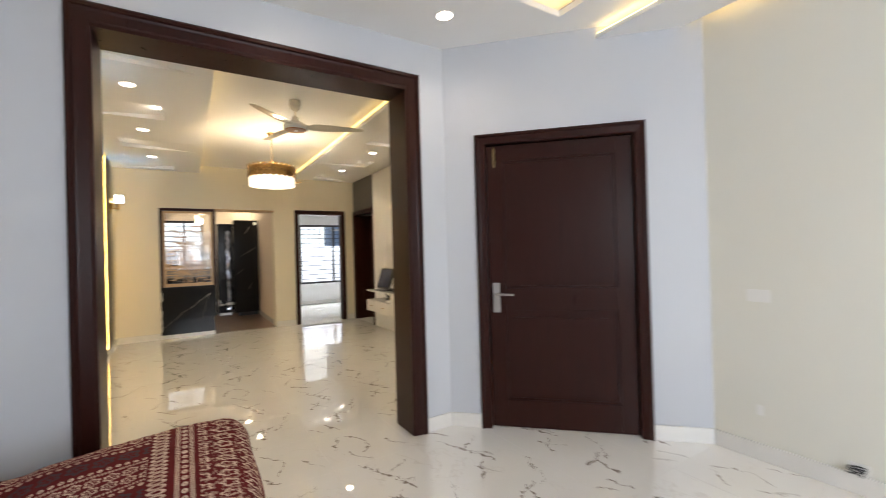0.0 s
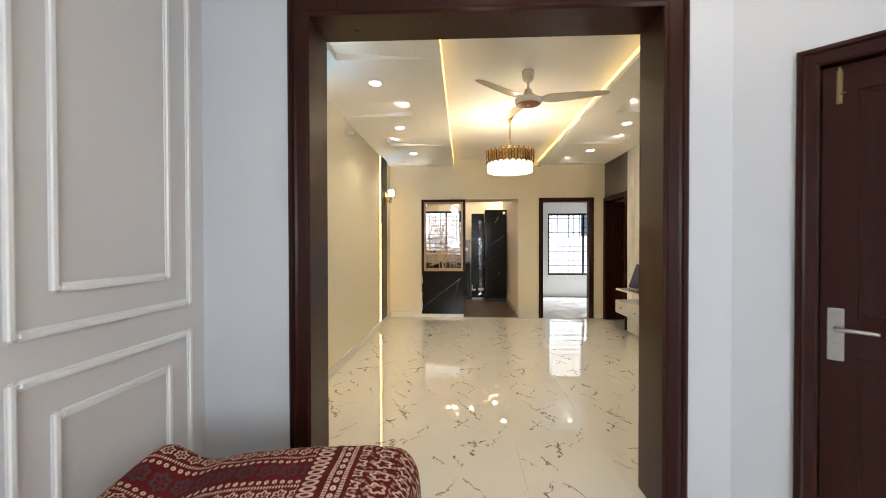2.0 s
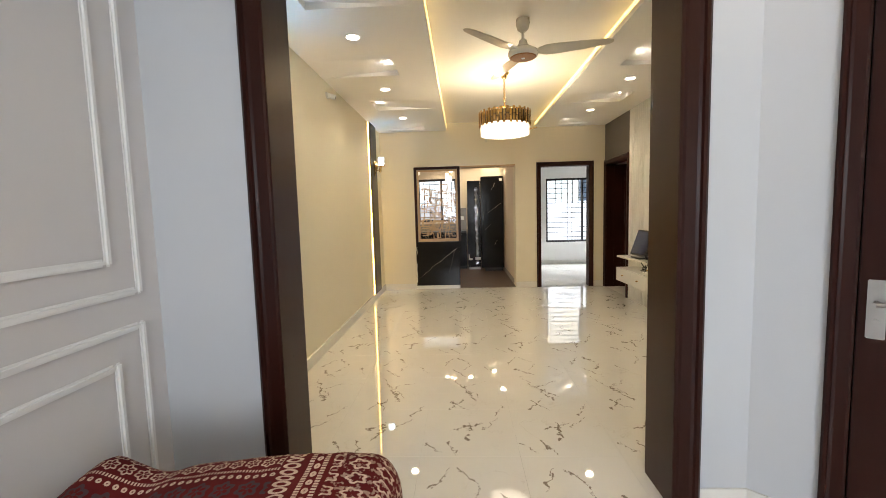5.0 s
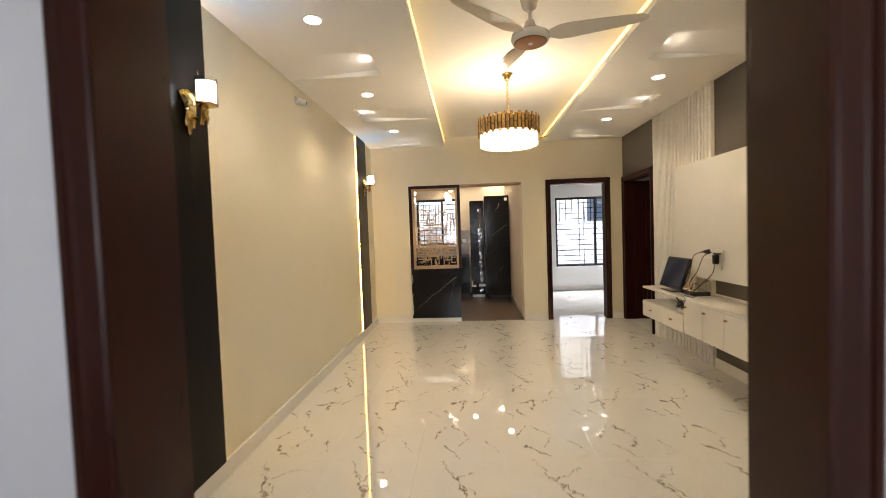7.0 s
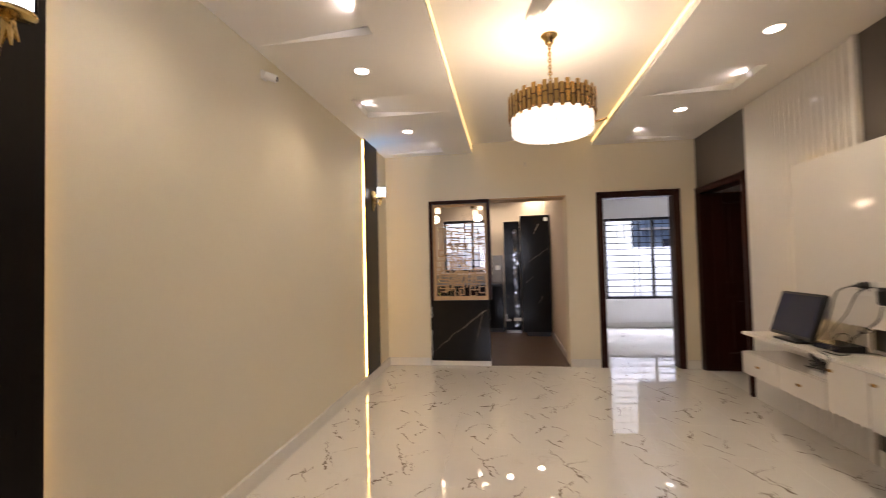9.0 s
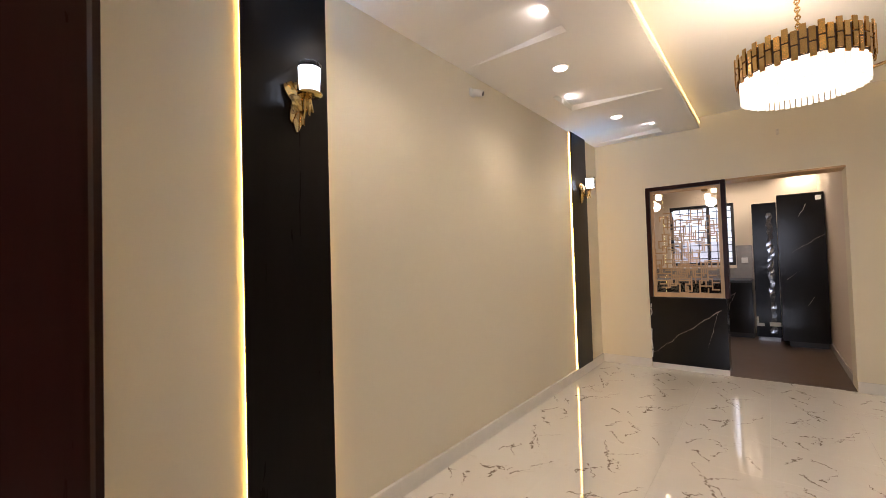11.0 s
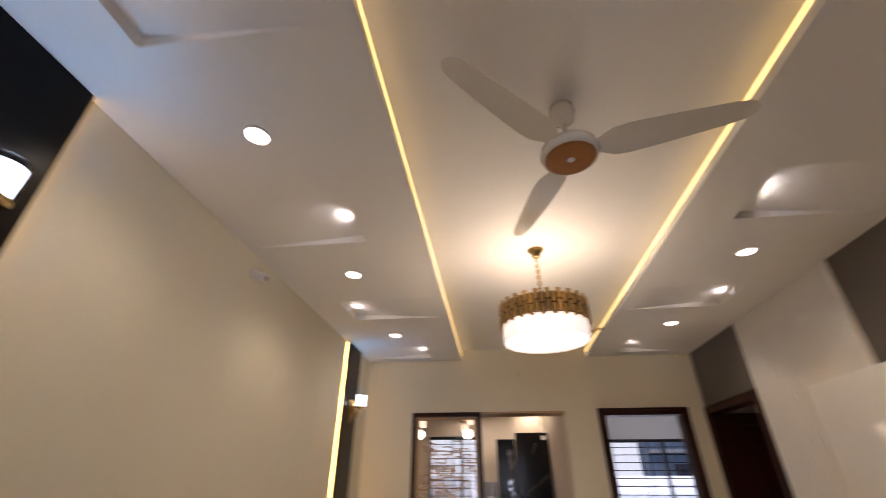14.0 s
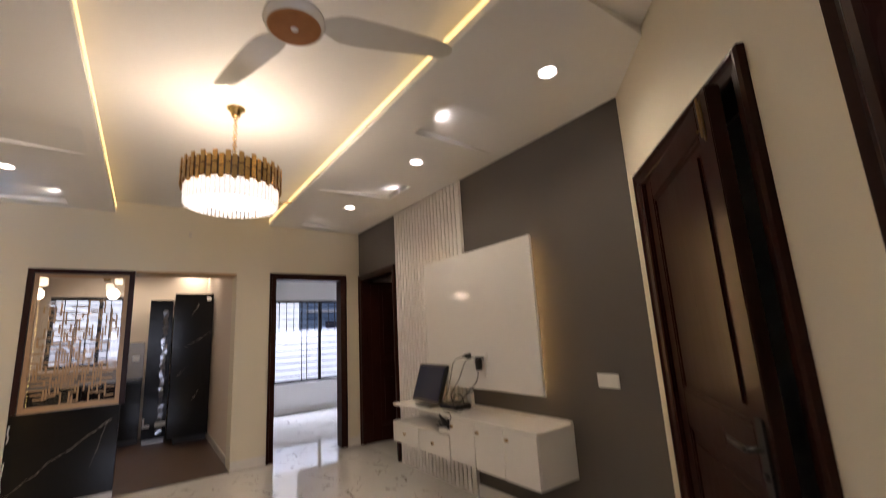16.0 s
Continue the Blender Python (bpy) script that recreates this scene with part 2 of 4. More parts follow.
def block_print():
    """Dark red cotton with rows of printed rings, bars and a looped border, on the cloth's own u and v in metres."""
    n = Nodes("red block print cotton")
    uv = n.add("ShaderNodeSeparateXYZ", (0, n.place("UV")))
    u, v = uv.outputs[0], uv.outputs[1]

    def cell(x, size, shift=0.0):
        return n.math("SUBTRACT", n.math("FRACT", n.math("DIVIDE", n.math("ADD", x, shift), size)), 0.5)

    def ring(cu, cv, radius, width, petals=0):
        d = n.math("SQRT", n.math("ADD", n.math("MULTIPLY", cu, cu), n.math("MULTIPLY", cv, cv)))
        if petals:
            a = n.math("ARCTAN2", cv, cu)
            d = n.math("ADD", d, n.math("MULTIPLY", n.math("COSINE", n.math("MULTIPLY", a, float(petals))), 0.06))
        return n.math("LESS_THAN", n.math("ABSOLUTE", n.math("SUBTRACT", d, radius)), width)

    def band(x, lo, hi):
        return n.math("MULTIPLY", n.math("GREATER_THAN", x, lo), n.math("LESS_THAN", x, hi))

    def either(a, b):
        return n.math("MAXIMUM", a, b)

    w = n.math("FLOORED_MODULO", n.math("ADD", v, 0.045), 0.28)

    def flowers(size, at, rim, width):
        cu, cv = cell(u, size), cell(w, size, -at)
        outer_ = ring(cu, cv, rim, width, 6)
        rays = n.math("MULTIPLY", ring(cu, cv, 0.20, 0.10), n.math("GREATER_THAN", n.math("COSINE", n.math("MULTIPLY", n.math("ARCTAN2", cv, cu), 6.0)), 0.75))
        return either(either(outer_, rays), ring(cu, cv, 0.0, 0.07))

    flower = n.math("MULTIPLY", flowers(0.052, 0.0, 0.36, 0.06), band(w, 0.002, 0.102))
    ticks = n.math("MULTIPLY", n.math("GREATER_THAN", n.math("FRACT", n.math("DIVIDE", u, 0.010)), 0.45), either(band(w, 0.108, 0.119), band(w, 0.262, 0.273)))
    dots = n.math("MULTIPLY", ring(cell(u, 0.026), n.math("DIVIDE", n.math("SUBTRACT", w, 0.135), 0.026), 0.20, 0.11), band(w, 0.122, 0.148))
    dots = either(dots, n.math("MULTIPLY", ring(cell(u, 0.026), n.math("DIVIDE", n.math("SUBTRACT", w, 0.243), 0.026), 0.20, 0.11), band(w, 0.230, 0.256)))
    grey = n.math("MULTIPLY", flowers(0.075, 0.152, 0.33, 0.08), n.math("MULTIPLY", band(w, 0.152, 0.227), n.math("LESS_THAN", u, 0.70)))
    inner = n.math("MULTIPLY", either(either(flower, ticks), dots), n.math("LESS_THAN", u, 0.70))
    loops = n.math("MULTIPLY", ring(n.math("DIVIDE", n.math("SUBTRACT", u, 0.735), 0.06), cell(v, 0.026), 0.36, 0.11), band(u, 0.70, 0.775))
    rail = either(band(u, 0.785, 0.800), band(u, 0.830, 0.845))
    rail = n.math("MULTIPLY", rail, n.math("GREATER_THAN", n.math("FRACT", n.math("DIVIDE", v, 0.011)), 0.35))
    beads = n.math("MULTIPLY", ring(n.math("DIVIDE", n.math("SUBTRACT", u, 0.815), 0.03), cell(v, 0.035), 0.2, 0.13), band(u, 0.80, 0.83))
    outer = n.math("MULTIPLY", n.math("GREATER_THAN", n.noise(n.place("UV"), 62.0, 2), 0.56), n.math("GREATER_THAN", u, 0.86))
    edge = n.math("MULTIPLY", ring(cell(u, 0.085, 0.03), cell(v, 0.055), 0.3, 0.06, 5), n.math("GREATER_THAN", u, 0.86))
    white = either(either(inner, loops), either(either(rail, beads), either(edge, n.math("MULTIPLY", outer, 0.5))))
    fade = n.noise(n.place("UV"), 30.0, 4)
    white = n.math("MULTIPLY", white, n.math("MULTIPLY_ADD", fade, 0.8, 0.35))
    ground = n.mix(n.noise(n.place("UV"), 9.0), (0.075, 0.006, 0.007), (0.15, 0.013, 0.012))
    ground = n.mix(n.math("MULTIPLY", grey, 0.8), ground, (0.055, 0.045, 0.05))
    c = n.mix(n.add("ShaderNodeClamp", (0, white)).outputs[0], ground, (0.72, 0.54, 0.42))
    weave = n.noise(n.place("UV"), 420.0, 2)
    return n.put(c, 0.85, bump=weave, strength=0.3, distance=0.002, Specular_IOR_Level=0.15)


CREAM = paint("cream emulsion", (0.76, 0.70, 0.56))
# white walls: the grey blue of cool daylight is put into the colour
PALE = paint("emulsion with daylight grey", (0.57, 0.59, 0.625))
LILAC = paint("grey panel paint", (0.66, 0.64, 0.645))
TAUPE = paint("dark taupe emulsion", (0.098, 0.085, 0.074))
CEIL = paint("white ceiling paint", (0.88, 0.87, 0.85), 0.7)
FRONT_CREAM = paint("pale cream emulsion", (0.75, 0.735, 0.66))
WHITEWALL = paint("white emulsion", (0.80, 0.79, 0.77))
PINK = paint("kitchen wall paint", (0.70, 0.60, 0.50))
WOOD = wood("dark mahogany", (0.018, 0.0040, 0.0028), (0.034, 0.0085, 0.0055), 0.3)
PANEL = wood("near black veneer", (0.006, 0.0042, 0.004), (0.011, 0.008, 0.007), 0.3, 0.1)
MARBLE = floor_marble()
SKIRT = plain("white marble skirting", (0.76, 0.74, 0.70), 0.15, vary=0.06)
GROUT = plain("pale grout", (0.70, 0.67, 0.62), 0.7)
BLACK_MARBLE = black_marble()
GLOSS = plain("glossy white lacquer", (0.80, 0.78, 0.75), 0.09, vary=0.02)
MOULD = plain("white moulding paint", (0.82, 0.82, 0.82), 0.4, vary=0.03)
GOLD = plain("polished gold", (0.70, 0.50, 0.22), 0.2, 1.0, vary=0.2, scale=30)
CHROME = plain("brushed steel", (0.42, 0.41, 0.40), 0.32, 1.0)
TAN = plain("gold lacquered board", (0.50, 0.32, 0.17), 0.35, vary=0.15)
BLACK = plain("black plastic", (0.012, 0.012, 0.013), 0.35)
# the blue in this dark glass stands for what it reflects
SCREEN = plain("dark glass tinted with reflection", (0.022, 0.027, 0.060), 0.12, vary=0.3, scale=3)
IRON = plain("black painted steel", (0.015, 0.015, 0.017), 0.4)
IVORY = plain("ivory enamel", (0.70, 0.66, 0.58), 0.08, vary=0.03)
DISC = wood("orange wood disc", (0.30, 0.11, 0.035), (0.45, 0.20, 0.07), 0.3)
PLASTIC = plain("white plastic", (0.78, 0.77, 0.74), 0.3, vary=0.03)
BROWN_TILE = plain("brown kitchen tile", (0.10, 0.062, 0.045), 0.35, vary=0.25, scale=6)
BACKSPLASH = plain("grey brown backsplash tile", (0.24, 0.21, 0.18), 0.2, vary=0.2)
LED = glowing("warm led strip", (1.0, 0.72, 0.28), 7.2)
RIBBON = glowing("warm led ribbon", (1.0, 0.69, 0.22), 2.6)
LED_SOFT = glowing("warm led strip behind panel", (1.0, 0.62, 0.17), 17.0)
LED_BOARD = glowing("warm led strip behind board", (1.0, 0.66, 0.26), 45.0)
RECESS_BULB = glowing("recess lamp", (1.0, 0.95, 0.88), 2.0)
BULB = glowing("spot lamp diffuser", (1.0, 0.95, 0.86), 14.0)
CRYSTAL = glowing("lit crystal rods", (1.0, 0.92, 0.78), 1.2)
BRASS = plain("aged brass", (0.30, 0.22, 0.11), 0.38, 1.0, vary=0.25)
PENDANT = glowing("lit pendant glass", (1.0, 0.82, 0.55), 2.2)
FILM = plain("crinkled clear film", (0.34, 0.36, 0.40), 0.10, vary=0.95, scale=60, metal=0.7)
FRIDGE = plain("black fridge lacquer", (0.008, 0.008, 0.010), 0.16, Specular_IOR_Level=0.15)
DRUM = glowing("glowing drum for bulbs", (1.0, 0.91, 0.76), 3.0)
SHADE = glowing("lit opal glass", (0.72, 0.87, 1.0), 12.0)
BRONZE = plain("bronze gold plate", (0.64, 0.41, 0.17), 0.20, 1.0, vary=0.35, scale=25)
CLEAR = Nodes("clear glass").put((1, 1, 1), 0.0, Transmission_Weight=1.0, IOR=1.45)
WINDOW = Nodes("window glass").put((0.95, 0.98, 1.0), 0.0, Transmission_Weight=1.0, IOR=1.1)
RENDER_WALL = plain("white rendered boundary wall", (0.50, 0.51, 0.53), 0.8, vary=0.08, scale=3)
BLUE = plain("blue grey facade paint", (0.16, 0.24, 0.36), 0.7)
EARTH = plain("grey concrete ground", (0.30, 0.29, 0.27), 0.85, vary=0.2, scale=2)
SKY_GLOW = glowing("hazy white sky", (0.80, 0.92, 1.0), 1.25)
CLOTH = block_print()


# ---- mesh helpers ----
def box(bm, x0, x1, y0, y1, z0, z1, bevel=0.0, m=None):
    made = bmesh.ops.create_cube(bm, size=1.0, matrix=Matrix.Translation(((x0 + x1) / 2, (y0 + y1) / 2, (z0 + z1) / 2)) @ Matrix.Diagonal((x1 - x0, y1 - y0, z1 - z0, 1)))["verts"]
    if bevel:
        edges = {e for v in made for e in v.link_edges}
        made = bmesh.ops.bevel(bm, geom=list(edges), offset=bevel, segments=2, affect="EDGES")["verts"]
    if m is not None:
        bmesh.ops.transform(bm, matrix=m, verts=[v for v in made if v.is_valid])
    return bm


def rod(bm, a, b, r, r2=None, sides=12, cap=True):
    a, b = Vector(a), Vector(b)
    m = Matrix.Translation((a + b) / 2) @ (b - a).to_track_quat("Z", "Y").to_matrix().to_4x4()
    bmesh.ops.create_cone(bm, cap_ends=cap, segments=sides, radius1=r, radius2=r if r2 is None else r2, depth=(b - a).length, matrix=m)
    return bm


def lathe(bm, profile, sides=32, m=None, hollow=False):
    rings = []
    for r, z in profile:
        rings.append([bm.verts.new((r * math.cos(2 * math.pi * i / sides), r * math.sin(2 * math.pi * i / sides), z)) for i in range(sides)])
    for lo, hi in zip(rings, rings[1:] + (rings[:1] if hollow else [])):
        for i in range(sides):
            bm.faces.new((lo[i], lo[(i + 1) % sides], hi[(i + 1) % sides], hi[i]))
    for ring_, flip in () if hollow else ((rings[0], True), (rings[-1], False)):
        bm.faces.new(ring_[::-1] if flip else ring_)
    if m is not None:
        bmesh.ops.transform(bm, matrix=m, verts=[v for r in rings for v in r])
    return bm


def tube(bm, points, r, sides=8):
    """A round tube along a smooth line through the points."""
    pts = [Vector(p) for p in points]
    line = []
    for i in range(len(pts) - 1):
        p0, p1, p2, p3 = pts[max(i - 1, 0)], pts[i], pts[i + 1], pts[min(i + 2, len(pts) - 1)]
        for k in range(6):
            s = k / 6
            line.append(0.5 * (2 * p1 + (p2 - p0) * s + (2 * p0 - 5 * p1 + 4 * p2 - p3) * s * s + (3 * p1 - p0 - 3 * p2 + p3) * s ** 3))
    line.append(pts[-1])
    rings = []
    for i, p in enumerate(line):
        way = (line[min(i + 1, len(line) - 1)] - line[max(i - 1, 0)]).normalized()
        q = way.to_track_quat("Z", "Y")
        rings.append([bm.verts.new(p + q @ Vector((r * math.cos(2 * math.pi * k / sides), r * math.sin(2 * math.pi * k / sides), 0))) for k in range(sides)])
    for lo, hi in zip(rings, rings[1:]):
        for k in range(sides):
            bm.faces.new((lo[k], lo[(k + 1) % sides], hi[(k + 1) % sides], hi[k]))
    bm.faces.new(rings[0][::-1]), bm.faces.new(rings[-1])
    return bm


def mesh(name, bm, material, smooth=False):
    bmesh.ops.recalc_face_normals(bm, faces=bm.faces)
    data = bpy.data.meshes.new(name)
    bm.to_mesh(data)
    bm.free()
    data.materials.append(material)
    if smooth:
        for f in data.polygons:
            f.use_smooth = len(f.vertices) < 5
    return data


def part(name, bm, material, parent, label="", smooth=False):
    ob = new(name, mesh(name, bm, material, smooth))
    ob.parent = parent
    return tagged(ob, label)


def single(name, bm, material, label, category, m=None, smooth=False, group="", kind=""):
    ob = new(name, mesh(name, bm, material, smooth))
    if m is not None:
        ob.matrix_world = m
    return tagged(ob, label, category, group, kind)


def thing(name, label, category, m=None, group="", kind=""):
    ob = new(name)
    ob.empty_display_size = 0.1
    if m is not None:
        ob.matrix_world = m
    return tagged(ob, label, category, group, kind)


def boxes(*sizes, bevel=0.0):
    bm = bmesh.new()
    for s in sizes:
        box(bm, *s, bevel=bevel)
    return bm


def structure(name, bm, material, label, category="wall"):
    return single(name, bm, material, label, category, kind="structure")


# ---- large structure ----
TOP = 3.05
structure("wall_left", boxes((XL - 0.23, XL, YP0, YF1, 0, TOP)), CREAM, "cream painted side wall of the living room")
structure("wall_left_front", boxes((XL - 0.23, XF, YB - 0.2, YP0, 0, TOP)), LILAC, "grey painted front room wall with white mouldings")
structure("wall_partition", boxes((XL, 0.23, YP0, YP1, 0, TOP), (2.01, 2.33, YP0, YP1, 0, TOP), (0.23, 2.01, YP0, YP1, 2.50, TOP)), PALE,
          "partition wall, pale grey of cool daylight in its paint, with a wide cased opening")
structure("wall_partition_back", boxes((XL, 0.15, YP1, YP1 + 0.004, 0, TOP), (2.10, 2.296, YP1, YP1 + 0.004, 0, TOP), (0.15, 2.10, YP1, YP1 + 0.004, 2.58, TOP)), CREAM,
          "cream painted living room side of the partition")
structure("wall_right_front", boxes((3.56, 3.79, YB - 0.2, 1.75, 0, TOP)), FRONT_CREAM, "cream painted right wall of the front room")
structure("wall_right", boxes((XR, XR + 0.15, 4.50, 7.54, 0, TOP), (XR, XR + 0.15, 8.44, YF1, 0, TOP), (XR, XR + 0.15, 7.54, 8.44, 2.11, TOP)), TAUPE,
          "dark taupe painted television wall")
structure("wall_far", boxes((XL, 0.26, YF, YF1, 0, TOP), (2.02, 2.2, YF, YF1, 0, TOP), (2.2, 2.43, YF, YF + 0.14, 0, TOP), (3.30, XR, YF, YF + 0.14, 0, TOP), (0.26, 2.02, YF, YF1, 2.15, TOP), (2.43, 3.30, YF, YF + 0.14, 2.12, TOP)), CREAM,
          "cream painted far wall with kitchen opening and bedroom door")
wx0, wx1, wz0, wz1 = 0.3, 2.9, 0.8, 2.4
structure("wall_back_front", boxes((XL, wx0, YB - 0.2, YB, 0, TOP), (wx1, 3.56, YB - 0.2, YB, 0, TOP), (wx0, wx1, YB - 0.2, YB, 0, wz0), (wx0, wx1, YB - 0.2, YB, wz1, TOP)), PALE,
          "wall, pale grey of cool daylight in its paint, with a wide window")


def diagonal(name, m, length, d0, d1, material, label, thick=0.12):
    """A wall along local x, its face at local y 0, with a door opening from d0 to d1."""
    bm = boxes((0, d0, 0, thick, 0, TOP), (d1, length, 0, thick, 0, TOP), (d0, d1, 0, thick, 2.10, TOP))
    return single(name, bm, material, label, "wall", m, kind="structure")


FRONT_DIAGONAL = pose(2.31, 3.0, 0, 0, 0, -45)
LIVING_DIAGONAL = pose(3.55, 4.50, 0, 0, 0, -135)
diagonal("wall_diagonal_front", FRONT_DIAGONAL, 1.768, 0.295, 1.340, PALE, "diagonal wall, pale grey of cool daylight in its paint, holding a panelled door")
diagonal("wall_diagonal_living", LIVING_DIAGONAL, 1.768, 0.25, 1.27, CREAM, "cream diagonal wall holding a panelled door")
# behind the two diagonals unseen walls keep the store dark; then rooms seen through doors
structure("wall_store", boxes((3.79, 5.2, 1.5, 1.6, 0, TOP), (5.2, 5.3, 1.5, 6.7, 0, TOP), (3.70, 5.2, 6.6, 6.7, 0, TOP)), WHITEWALL, "unseen white wall that keeps the store closed and dark")
structure("wall_bath", boxes((5.2, 5.3, 6.7, YF1, 0, TOP)), WHITEWALL, "plain white bathroom wall")
structure("wall_kitchen_bedroom", boxes((2.035, 2.2, YF1, YE, 0, TOP)), PINK, "beige wall between kitchen and bedroom")
structure("wall_kitchen_left", boxes((-1.5, -1.4, YF1, YE, 0, TOP), (-1.4, XL - 0.23, YF1 - 0.1, YF1, 0, TOP)), PINK, "beige kitchen side wall")
structure("wall_kitchen_back", boxes((-1.5, 0.0, YE, YE + 0.2, 0, TOP), (0.97, 2.1, YE, YE + 0.2, 0, TOP), (0.0, 0.97, YE, YE + 0.2, 0, 1.12), (0.0, 0.97, YE, YE + 0.2, 2.18, TOP)), PINK,
          "beige kitchen back wall with a window")
structure("wall_bedroom_back", boxes((2.1, 3.17, YE, YE + 0.2, 0, TOP), (4.97, 5.8, YE, YE + 0.2, 0, TOP), (3.17, 4.97, YE, YE + 0.2, 0, 0.54), (3.17, 4.97, YE, YE + 0.2, 2.11, TOP)), WHITEWALL,
          "white bedroom wall with a large window")
structure("wall_bedroom_right", boxes((5.7, 5.8, YF1, YE, 0, TOP), (5.3, 5.7, YF1 - 0.1, YF1, 0, TOP), (XR + 0.15, 5.3, YF1 - 0.1, YF1, 0, TOP)), WHITEWALL, "plain white bedroom wall")
structure("ceiling_kitchen", boxes((-1.5, 2.1, YF1, YE, 2.70, 2.80)), CEIL, "white kitchen ceiling", "ceiling")
structure("ceiling_bedroom", boxes((2.2, XR, YF + 0.14, YF1, 2.70, 2.80), (2.1, 5.8, YF1, YE, 2.70, 2.80)), CEIL, "white bedroom ceiling", "ceiling")
structure("ceiling_store", boxes((2.5, 5.3, 1.5, YF1, 3.06, 3.16)), CEIL, "white ceiling over store and bathroom", "ceiling")


# ---- living room ceiling: side slabs with wedge recesses, tray with lit coves ----
def slab(bm, x0, x1, y0, y1, z, holes):
    """The under face of a slab with wedge shaped recesses: (x shallow, x deep, y0, y1)."""
    cuts = sorted({y0, y1, *[h[2] for h in holes], *[h[3] for h in holes]})

    def quad(*p):
        bm.faces.new([bm.verts.new(v) for v in p])

    for a, b in zip(cuts, cuts[1:]):
        mid = (a + b) / 2
        inside = [h for h in holes if h[2] < mid < h[3]]
        if not inside:
            quad((x0, a, z), (x1, a, z), (x1, b, z), (x0, b, z))
            continue
        s, d, ya, yb = inside[0]
        lo, hi = min(s, d), max(s, d)
        quad((x0, a, z), (lo, a, z), (lo, b, z), (x0, b, z))
        quad((hi, a, z), (x1, a, z), (x1, b, z), (hi, b, z))
        up = z + 0.055
        quad((s, a, z), (d, a, up), (d, b, up), (s, b, z))
        quad((d, a, z), (d, a, up), (d, b, up), (d, b, z))
        for y in (a, b):
            bm.faces.new([bm.verts.new(v) for v in ((s, y, z), (d, y, z), (d, y, up))])


LEFT_RECESSES = [(0.78, 0.04, 3.63, 4.13), (-0.30, 0.48, 5.08, 5.55), (0.77, -0.03, 6.50, 6.96), (-0.28, 0.50, 7.88, 8.36)]
RIGHT_RECESSES = [(2.45, 3.22, 3.55, 4.09), (3.45, 2.68, 5.08, 5.54), (2.45, 3.22, 6.50, 6.96), (3.42, 2.70, 7.88, 8.36)]
bm = bmesh.new()
slab(bm, XL, 0.84, YP1, YF, ZC, LEFT_RECESSES)
slab(bm, 2.375, XR, YP1, YF, ZC, RIGHT_RECESSES)
for edge, back in ((0.84, 0.795), (2.375, 2.42)):     # lip, ledge and back of each cove
    box(bm, min(edge, edge + (0.012 if edge < 1 else -0.012)), max(edge, edge + (0.012 if edge < 1 else -0.012)), YP1, YF, ZC, ZC + 0.045)
    box(bm, min(edge, back), max(edge, back), YP1, YF, ZC + 0.012, ZC + 0.016)
    box(bm, min(back, back + (-0.02 if edge < 1 else 0.02)), max(back, back + (-0.02 if edge < 1 else 0.02)), YP1, YF, ZC + 0.012, ZT)
box(bm, 0.775, 2.44, YP1, YF, ZT, ZT + 0.05)
box(bm, XL - 0.1, 0.775, YP1, YF, ZT + 0.02, ZT + 0.05)
box(bm, 2.44, XR + 0.1, YP1, YF, ZT + 0.02, ZT + 0.05)
structure("ceiling_living", bm, CEIL, "white plaster ceiling with wedge recesses and lit tray", "ceiling")
for x0, x1 in ((0.853, 0.859), (2.356, 2.362)):
    single("led_strip", boxes((x0, x1, YP1 + 0.02, YF - 0.02, ZC + 0.046, ZC + 0.072)), RIBBON, "glowing warm led ribbon in the ceiling cove", "led strip", group="cove lights")

# front room ceiling
FZ = 2.84
bm = bmesh.new()
tx0, tx1, ty1 = 0.55, 2.77, 2.25
box(bm, XF, tx0, YB, YP0, FZ, FZ + 0.04)
box(bm, tx1, 3.56, YB, YP0, FZ, FZ + 0.04)
box(bm, tx0, tx1, ty1, YP0, FZ, FZ + 0.04)
box(bm, tx0 - 0.1, tx1 + 0.1, YB, ty1 + 0.1, FZ + 0.12, FZ + 0.16)
box(bm, XF, 0.10, YB, YP0, ZC, ZC + 0.03)
box(bm, 0.09, 0.10, YB, YP0, ZC + 0.03, ZC + 0.045)
box(bm, 3.09, 3.47, YB, 2.3, ZC, ZC + 0.03)
structure("ceiling_front", bm, CEIL, "white front room ceiling with lit coves", "ceiling")
for s in ((0.05, 0.075, YB, YP0 - 0.02, ZC + 0.031, ZC + 0.041), (3.10, 3.125, YB, 2.25, ZC + 0.031, ZC + 0.041), (3.44, 3.465, YB, 1.7, ZC + 0.031, ZC + 0.041), (tx1 + 0.02, tx1 + 0.045, YB, ty1 + 0.06, FZ + 0.041, FZ + 0.051), (tx0, tx1, ty1 + 0.02, ty1 + 0.045, FZ + 0.041, FZ + 0.051)):
    single("led_strip", boxes(s), LED, "glowing warm led strip in the ceiling cove", "led strip", group="cove lights")


# ---- skirting ----
def skirting(sizes):
    for s in sizes:
        single("baseboard", boxes(s, bevel=0.002), SKIRT, "white marble skirting along the wall foot", "skirting", kind="structure")


